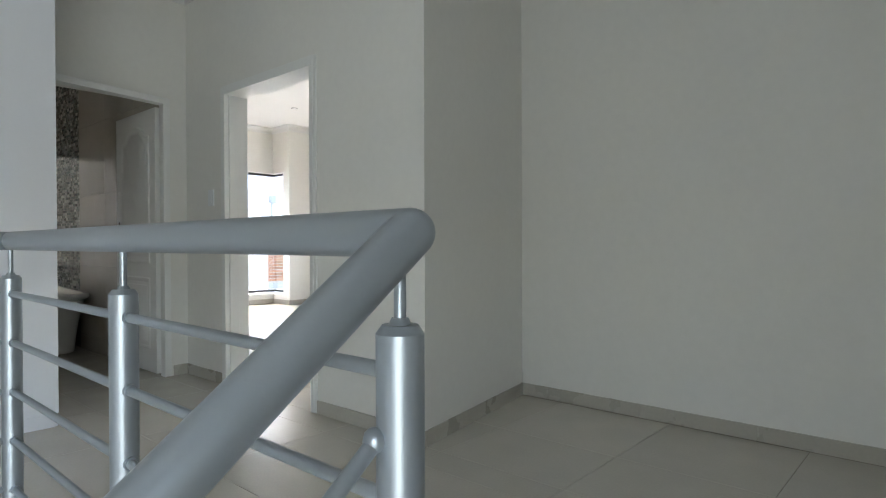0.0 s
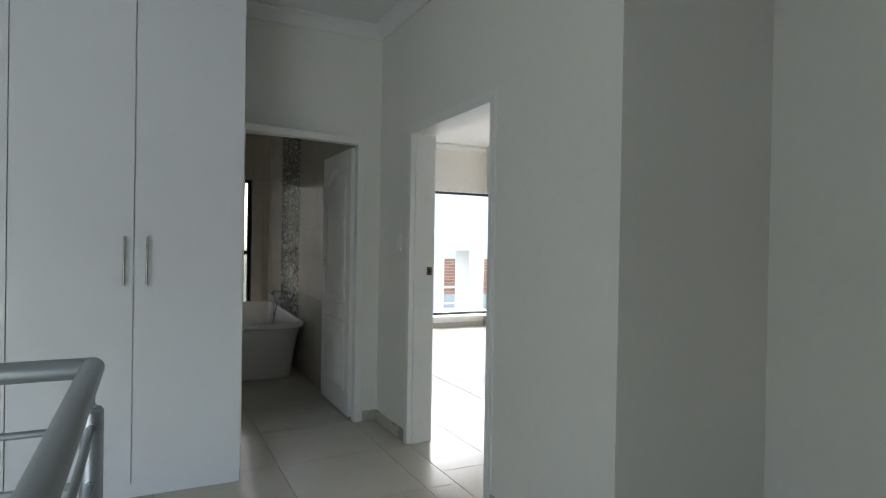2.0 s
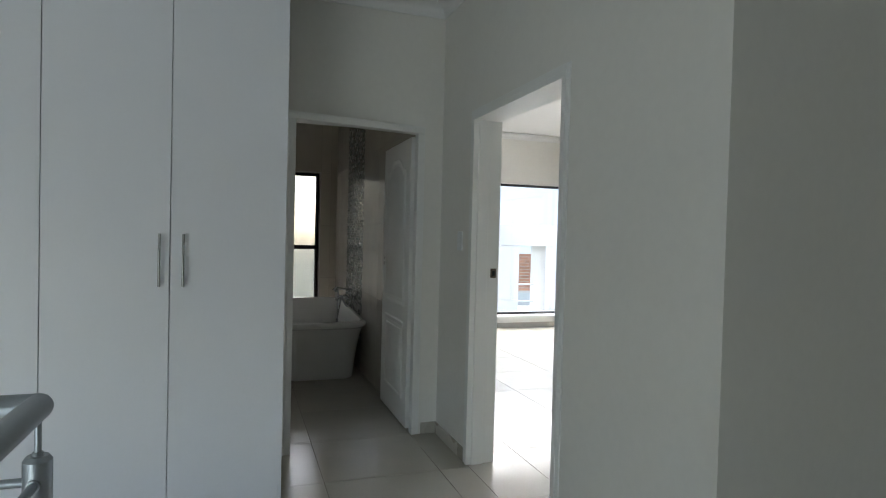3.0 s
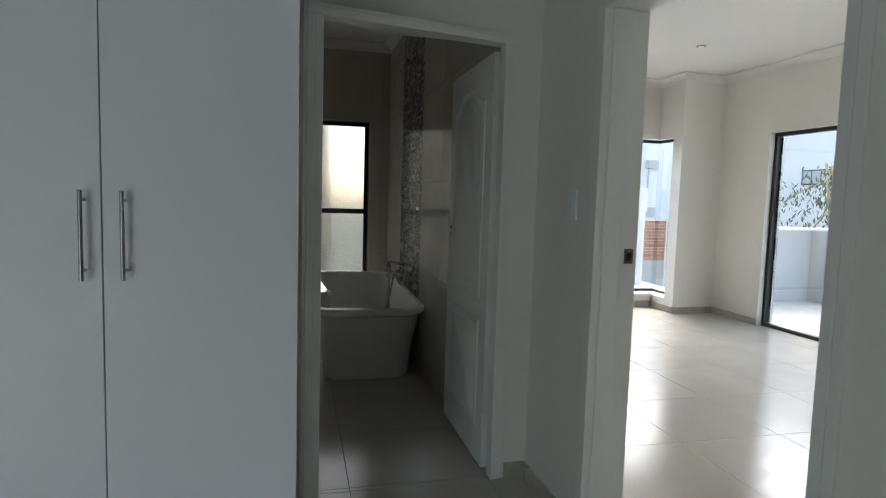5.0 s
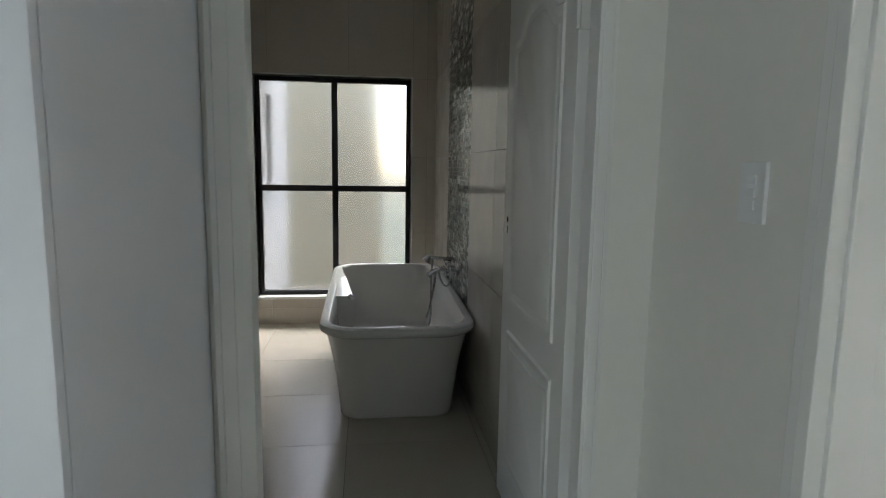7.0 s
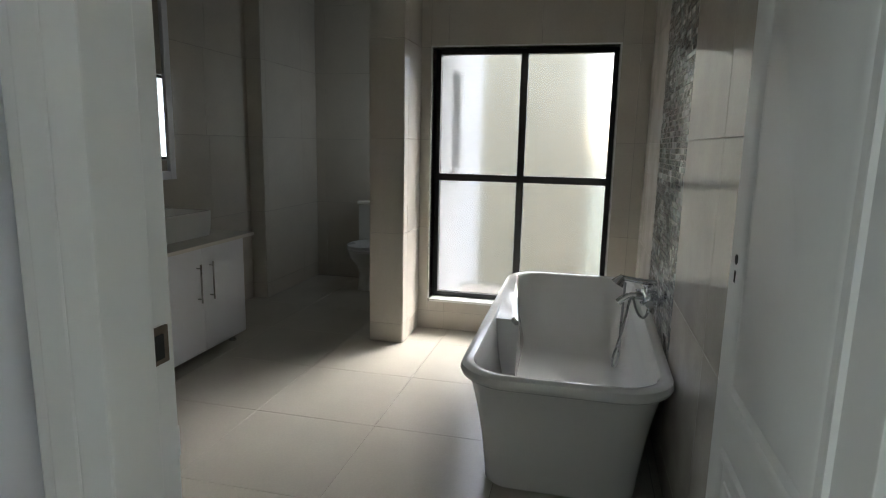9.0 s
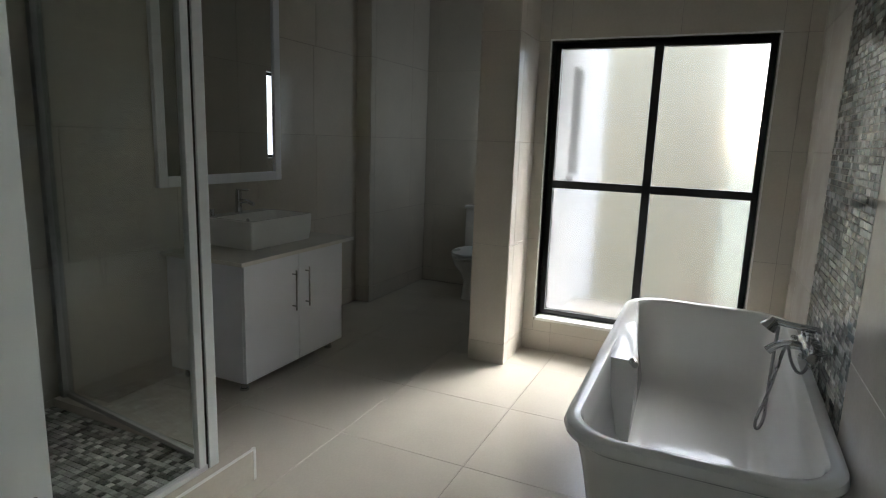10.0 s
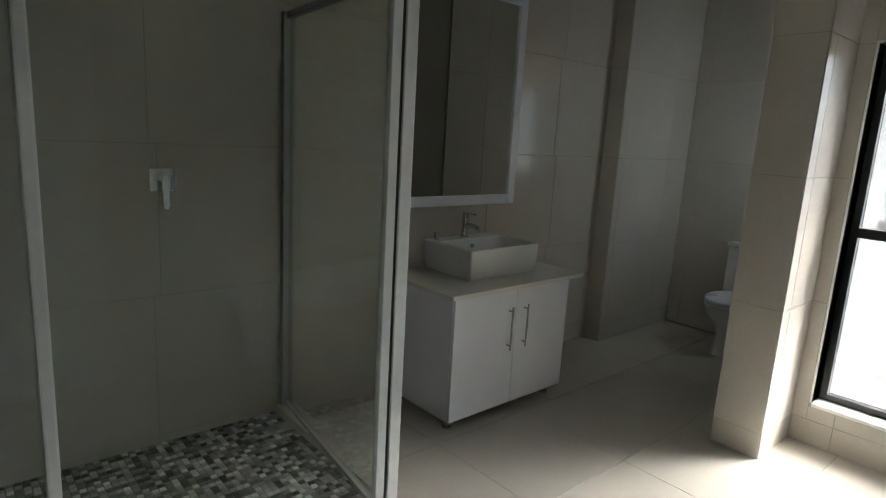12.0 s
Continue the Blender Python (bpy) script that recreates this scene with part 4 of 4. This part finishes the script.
# ---- bedroom window, sliding door, lamp ----
def framed(name, axis, at, a0, a1, z0, z1, stiles, label, w=0.045, d=0.05, open_end=None):
    """A black aluminium window or door with panes between its stiles."""
    base = (at, (a0 + a1) / 2, z0) if axis == "x" else ((a0 + a1) / 2, at, z0)
    o = thing(name, base, label, "window" if z0 > 0.05 else "door", kind="structure")

    def bx(p, q, r, s, t=d):
        return boxed(*((at - t / 2, at + t / 2, p, q) if axis == "x" else (p, q, at - t / 2, at + t / 2)), r, s, bevel=0.002)

    part("bottom_rail", bx(a0, a1, z0, z0 + w), BLACK, o)
    part("top_rail", bx(a0, a1, z1 - w, z1), BLACK, o)
    edges = [a0 + w / 2, *stiles, a1 - w / 2]
    for e in (e for k, e in enumerate(edges) if open_end is None or k != open_end % len(edges)):
        part("stile", bx(e - w / 2, e + w / 2, z0 + w - 0.001, z1 - w + 0.001, d + 0.002), BLACK, o)
    for p, q in zip(edges, edges[1:]):
        g = part("pane", bx(p + w / 2 - 0.005, q - w / 2 + 0.005, z0 + w - 0.005, z1 - w + 0.005, 0.006), CLEAR, o, "clear glass pane")
        g.visible_shadow = False
    return o


framed("window_2", "x", BAYX - 0.1, 2.9, BAYY + 0.1, 0.19, HEAD, [4.1], "wide black aluminium bay window with clear glass", w=0.035, open_end=-1)
framed("window_3", "y", BAYY + 0.1, BAYX - 0.07, BPX - 0.18, 0.19, HEAD, [], "narrow black aluminium bay side window", w=0.03, open_end=0)
part("window_sill", boxed(BAYX - 0.2, BAYX + 0.03, 2.9, BAYY, 0.145, 0.175), TRIM, thing("window_sill_1", (BAYX, 4.1, 0.15), "white bay window sill", "sill", kind="structure"))
slider = framed("sliding_door", "y", YB + 0.1, -7.02, -3.6, 0.0, HEAD, [-5.3], "black aluminium sliding glass door to the balcony", w=0.04, d=0.07)
part("inner_stile", boxed(-6.979, -6.955, YB + 0.12, YB + 0.15, 0.05, HEAD - 0.05, bevel=0.002), BRUSHED, slider, "bare aluminium sash edge")
lampx, lampy = -6.66, 5.0
dl = thing("downlight", (lampx, lampy, CEILING), "small round recessed ceiling downlight", "downlight")
bm = rod(bmesh.new(), (lampx, lampy, CEILING - 0.006), (lampx, lampy, CEILING + 0.0), 0.045, n=28)
part("ring", bm, BRUSHED, dl, smooth=True)
part("lens", rod(bmesh.new(), (lampx, lampy, CEILING - 0.009), (lampx, lampy, CEILING - 0.005), 0.03, n=24), PLASTIC, dl)


# ---- outside ----
solid("ground", boxed(-400, 400, -400, 400, -3.2, -3.0), GROUND, "sandy ground with sparse grass", "ground")
balc = thing("balcony", (-5.5, 7.2, -0.2), "tiled balcony with a grey-blue parapet", "balcony")
part("slab", boxed(-8.7, -1.5, YB + 0.2, 11.2, -0.25, -0.01), FLOOR, balc)
for x0, x1, y0_, y1_ in ((-8.63, -8.5, YB + 0.2, 8.42), (-8.63, -8.14, 8.421, 8.75), (-8.27, -8.14, 8.751, 11.2), (-8.139, -1.5, 11.06, 11.2)):
    part("parapet", boxed(x0, x1, y0_, y1_, -0.009, 1.025), BLUEGREY, balc)
    part("capping", boxed(x0 - 0.03, x1 + 0.03, y0_ - 0.029, y1_ - 0.031, 1.026, 1.062, bevel=0.004), RENDER, balc, "white capping")
for x1, y0_, y1_ in ((-8.5, YB + 0.2, 8.41), (-8.14, 8.43, 11.05)):
    part("plinth_band", boxed(x1, x1 + 0.014, y0_, y1_, -0.009, 0.1), BLUEGREY, balc)
solid("outer_wall_opposite", boxed(-14.2, -14.0, -9.0, 1.78, -3.0, 3.6), CREAM, "cream rendered wall of the neighbouring house", "wall")
solid("outer_wall_low", boxed(-13.9, -13.7, 1.2, 2.75, -3.0, -1.1), BRICK, "low red brick wall below the cream wall", "wall")
nb = thing("house", (-18, 18, -3), "white rendered neighbouring house with a dark window", "house")
part("wall", boxed(-26, -13.4, 16.0, 22, -3, 5.5), RENDER, nb)
part("roof", boxed(-26.3, -13.1, 15.7, 22.3, 5.5, 5.75), RENDER, nb)
w = part("window", boxed(-16.35, -15.3, 15.94, 16.02, 2.05, 2.5), BLACK, nb, "dark framed window")
for k in range(3):
    part("pane", boxed(-16.31 + 0.335 * k, -16.02 + 0.335 * k, 15.93, 15.95, 2.09, 2.46), BLUEGREY, w)
gw = thing("garden_wall", (-16, 14, -3), "white rendered boundary wall behind the balcony", "wall")
part("wall", boxed(-22, -12.6, 14.0, 14.25, -3, 1.44), RENDER, gw)
ladder = thing("ladder", (-11.4, 12.0, -3), "tapering bare wooden ladder leaning by the garden wall", "ladder")
rails = []
for x0, x1, top in ((-10.6, -11.77, 2.31), (-9.95, -11.63, 2.25)):
    part("rail", rod(bmesh.new(), (x0, 11.7, -3), (x1, 12.0, top), 0.035, 0.028, n=10), YELLOW, ladder)
    rails.append((Vector((x0, 11.7, -3)), Vector((x1, 12.0, top))))
for k in range(1, 15):
    t = k / 15
    part("rung", rod(bmesh.new(), rails[0][0].lerp(rails[0][1], t), rails[1][0].lerp(rails[1][1], t), 0.018, n=8), YELLOW, ladder)
col = thing("portico", (-10.8, 6.0, -3), "white rendered portico of square columns and a beam", "portico")
part("column", boxed(-11.12, -10.5, 6.6, 6.95, -3, 1.206, bevel=0.01), RENDER, col)
part("column", boxed(-11.12, -10.5, 5.55, 6.03, -3, 1.206, bevel=0.01), RENDER, col)
part("column", boxed(-11.12, -10.5, 3.2, 3.65, -3, 1.206, bevel=0.01), RENDER, col)
part("beam", boxed(-11.14, -10.48, 2.9, 6.97, 1.206, 1.609, bevel=0.01), RENDER, col)
part("deck", boxed(-11.3, -8.17, 2.9, 7.2, -0.25, -0.06), RENDER, col)
for z in (0.08, 0.42):
    part("rail", rod(bmesh.new(), (-10.95, 3.65, z), (-10.95, 6.6, z), 0.018, n=10), RENDER, col)
house2 = thing("house", (-19, 9, -3), "pale rendered house wall beyond the brick wall", "house")
part("wall", boxed(-21, -18, 4, 15.2, -3, 5.0), RENDER, house2)
part("pipe", rod(bmesh.new(), (-17.95, 11.75, 1.25), (-17.95, 11.75, 2.5), 0.03, n=8), BLUEGREY, house2, "grey down pipe")
part("pipe_box", boxed(-18.0, -17.85, 11.6, 12.0, 0.95, 1.25, bevel=0.01), BLUEGREY, house2, "grey box on the wall")
part("floodlight", boxed(-18.0, -17.8, 11.65, 12.0, 2.45, 2.7, bevel=0.02), BLUEGREY, house2, "grey wall light")
bw = thing("brick_wall", (-15.1, 9.0, -3), "red brick boundary wall on grey blockwork", "wall")
part("core", boxed(-15.3, -15.02, 6.0, 12.5, -3, 0.92), MORTAR, bw)
part("blockwork", boxed(-15.02, -15.0, 6.0, 12.5, -3, -0.17), BLUEGREY, bw, "grey block base")
pole = tagged(new("pole", finish("pole", rod(bmesh.new(), (-14.8, 10.35, -3), (-14.8, 10.35, 1.0), 0.02, n=10), RENDER)), "thin white pole before the brick wall", "pole")

# Tree beyond the balcony
tree = thing("tree", (-10.2, 12.6, -3), "grey-green feathery tree behind the balcony", "tree")
rng = random.Random(5)
base = Vector((-10.2, 12.6, -3))
bm = tube(bmesh.new(), bezier(base, base + Vector((0.1, 0, 1.5)), base + Vector((-0.2, 0.1, 3)), base + Vector((0.1, 0, 4.6))), 0.11, 10)
tips = []
for k in range(26):
    h = rng.uniform(2.4, 5.0)
    a = rng.uniform(0, math.tau)
    r = rng.uniform(0.8, 2.0)
    p = base + Vector((0, 0, h))
    q = p + Vector((math.cos(a) * r, math.sin(a) * r, rng.uniform(0.1, 0.9)))
    e = q + Vector((math.cos(a) * 0.5, math.sin(a) * 0.5, -rng.uniform(0.3, 1.0)))
    pts = bezier(p, p + Vector((0, 0, 0.4)), q, e, 10)
    tube(bm, pts, 0.018, 6)
    tips += pts[4:]
part("trunk", bm, BARK, tree, smooth=True)
bm = bmesh.new()
for p in tips:
    for k in range(55):
        c = p + Vector([rng.gauss(0, 0.22) for _ in range(3)])
        d = Vector((rng.gauss(0, 0.5), rng.gauss(0, 0.5), -1)).normalized() * rng.uniform(0.09, 0.16)
        s = d.orthogonal().normalized() * 0.02
        s.rotate(Euler((0, 0, rng.uniform(0, 6))))
        vs = [bm.verts.new(c), bm.verts.new(c + d * 0.5 + s), bm.verts.new(c + d), bm.verts.new(c + d * 0.5 - s)]
        bm.faces.new(vs)
part("crown", bm, LEAF, tree)



# ---- tiles and other small pieces ----
for rect, off in (((XB, XE, SY0, YD), 0), ((XCI - 0.05, XE, YD, YR), 0), ((XB, -1.64, YS, SY0), 0), ((-9.18, XB, YV, YM), 0)):
    lay("floor_tile", floor, "+z", rect[0], rect[1], rect[2], rect[3], -0.004, P, P, -3.405, 1.385, FLOOR)
lay("floor_tile", floor, "+z", BAYX, XBE, YD, YB + 0.2, -0.004, 0.665, 0.665, -4.26, 3.93, FLOOR)


def tiled(wall_name, face, a0, a1, b0, b1, at, off_a, shift=P / 2, holes=()):
    lay("wall_tile", bpy.data.objects[wall_name], face, a0, a1, b0, b1, at, P, 0.655, off_a, 0.793, WTILE, gap=0.002, shift=shift, holes=holes)


MOS0, MOS1 = -6.90, -5.975
tiled("wall_mosaic_side", "-y", XW, MOS0, 0, CEILING, YM, -5.46, 0.0)
tiled("wall_mosaic_side", "-y", MOS1, XBI, 0, CEILING, YM, -5.308, 0.0)
tiled("wall_window", "+x", 0.474, YM, 0, CEILING, XW, 1.34, 0.0, holes=[(0.549, 1.878, 0.215, 2.116)])
tiled("wall_vanity_side", "+y", -8.13, XBI, 0, CEILING, YV, -4.922, 0.03)
tiled("wall_nook_left", "+y", -9.19, -8.13, 0, CEILING, -1.07, -8.2, 0.0)
tiled("wall_nook_left", "+x", YV, -1.07, 0, CEILING, -8.13, -0.9, 0.0)
tiled("wall_nook_end", "+x", -1.07, 0.208, 0, CEILING, -9.2, -0.3, 0.0)
tiled("wall_nook_lining", "-y", -9.18, XW - 0.004, 0, CEILING, 0.208, -8.2, 0.0, holes=[(-8.94, -8.6, 1.2, 2.06)])
tiled("wall_pier", "+x", 0.228, 0.474, 0, CEILING, -7.305, 0.228, 0.0)
tiled("wall_pier", "+y", XW, -7.305, 0, CEILING, 0.474, -7.4, 0.0)
tiled("wall_bathroom_door", "-x", YV, 0.9, 0, CEILING, XBI, 0.68, 0.0)


def mosaic(host, face, a0, a1, b0, b1, at, pa, pb, near, mats, shift, gap=0.003):
    """Small glass tiles: those inside the rectangle near are pieces of their own, the rest one joined mesh."""
    verts, faces, pick = [], [], random.Random(3)
    jn, count = int((b1 - b0) / pb), 0
    for j in range(jn):
        o = shift if j % 2 else 0.0
        start = a0 - o
        while start < a1 - 0.006:
            wide = pa if not shift else pa * pick.choice((0.55, 0.8, 1.0, 1.25))
            p, q = max(a0, start), min(a1, start + wide)
            start += wide
            if q - p < 0.008:
                continue
            ca, cb, sa, sb = (p + q) / 2, b0 + (j + 0.5) * pb, q - p - gap, pb - gap
            where = Vector((ca, cb, at)) if face == "+z" else Vector((ca, at, cb))
            if near[0] < ca < near[1] and near[2] < cb < near[3] and count < 300:
                count += 1
                turn = Matrix.Identity(4) if face == "+z" else pose(0, 0, 0, 90, 0, 0)
                put_tile("mosaic_tile", host, sa, sb, 0.004, mats[1], Matrix.Translation(where) @ turn)
                continue
            k = len(verts)
            for hx, hy, h in ((sa / 2, sb / 2, 0), (sa / 2 - 0.001, sb / 2 - 0.001, 0.004)):
                for u, v in ((-1, -1), (1, -1), (1, 1), (-1, 1)):
                    verts.append((ca + u * hx, cb + v * hy, at + h) if face == "+z" else (ca + u * hx, at - h, cb + v * hy))
            faces += [(k + n, k + (n + 1) % 4, k + 4 + (n + 1) % 4, k + 4 + n) for n in range(4)] + [(k + 4, k + 5, k + 6, k + 7)]
    me = bpy.data.meshes.new("mosaic_field")
    me.from_pydata(verts, [], faces)
    me.materials.append(mats[0])
    ob = new("mosaic_field", me)
    ob.parent = host
    return tagged(ob, "small glass mosaic tiles in grey, green and white", kind="stuff")


mosaic(bpy.data.objects["wall_mosaic_side"], "-y", MOS0, MOS1, 0.3, CEILING, YM, 0.048, 0.026, (-6.26, -5.98, 0.7, 1.5), (MOSAIC, MOSAIC_PIECE), 0.022)
mosaic(bpy.data.objects["shower_floor"], "+z", SXR + 0.1, XBI, YV, SYF - 0.1, SFLOOR - 0.004, 0.0275, 0.0275, (-5.1, -4.65, -0.6, -0.2), (FMOSAIC, FMOSAIC_PIECE), 0.0)

for j in range(12):
    for i in range(18):
        y = 7.6 + 0.24 * i + (0.12 if j % 2 else 0)
        put_tile("brick", bw, 0.228, 0.075, 0.012, BRICK, Matrix.Translation((-15.02, y, 0.875 - 0.0865 * j)) @ pose(0, 0, 0, 90, 0, 90))
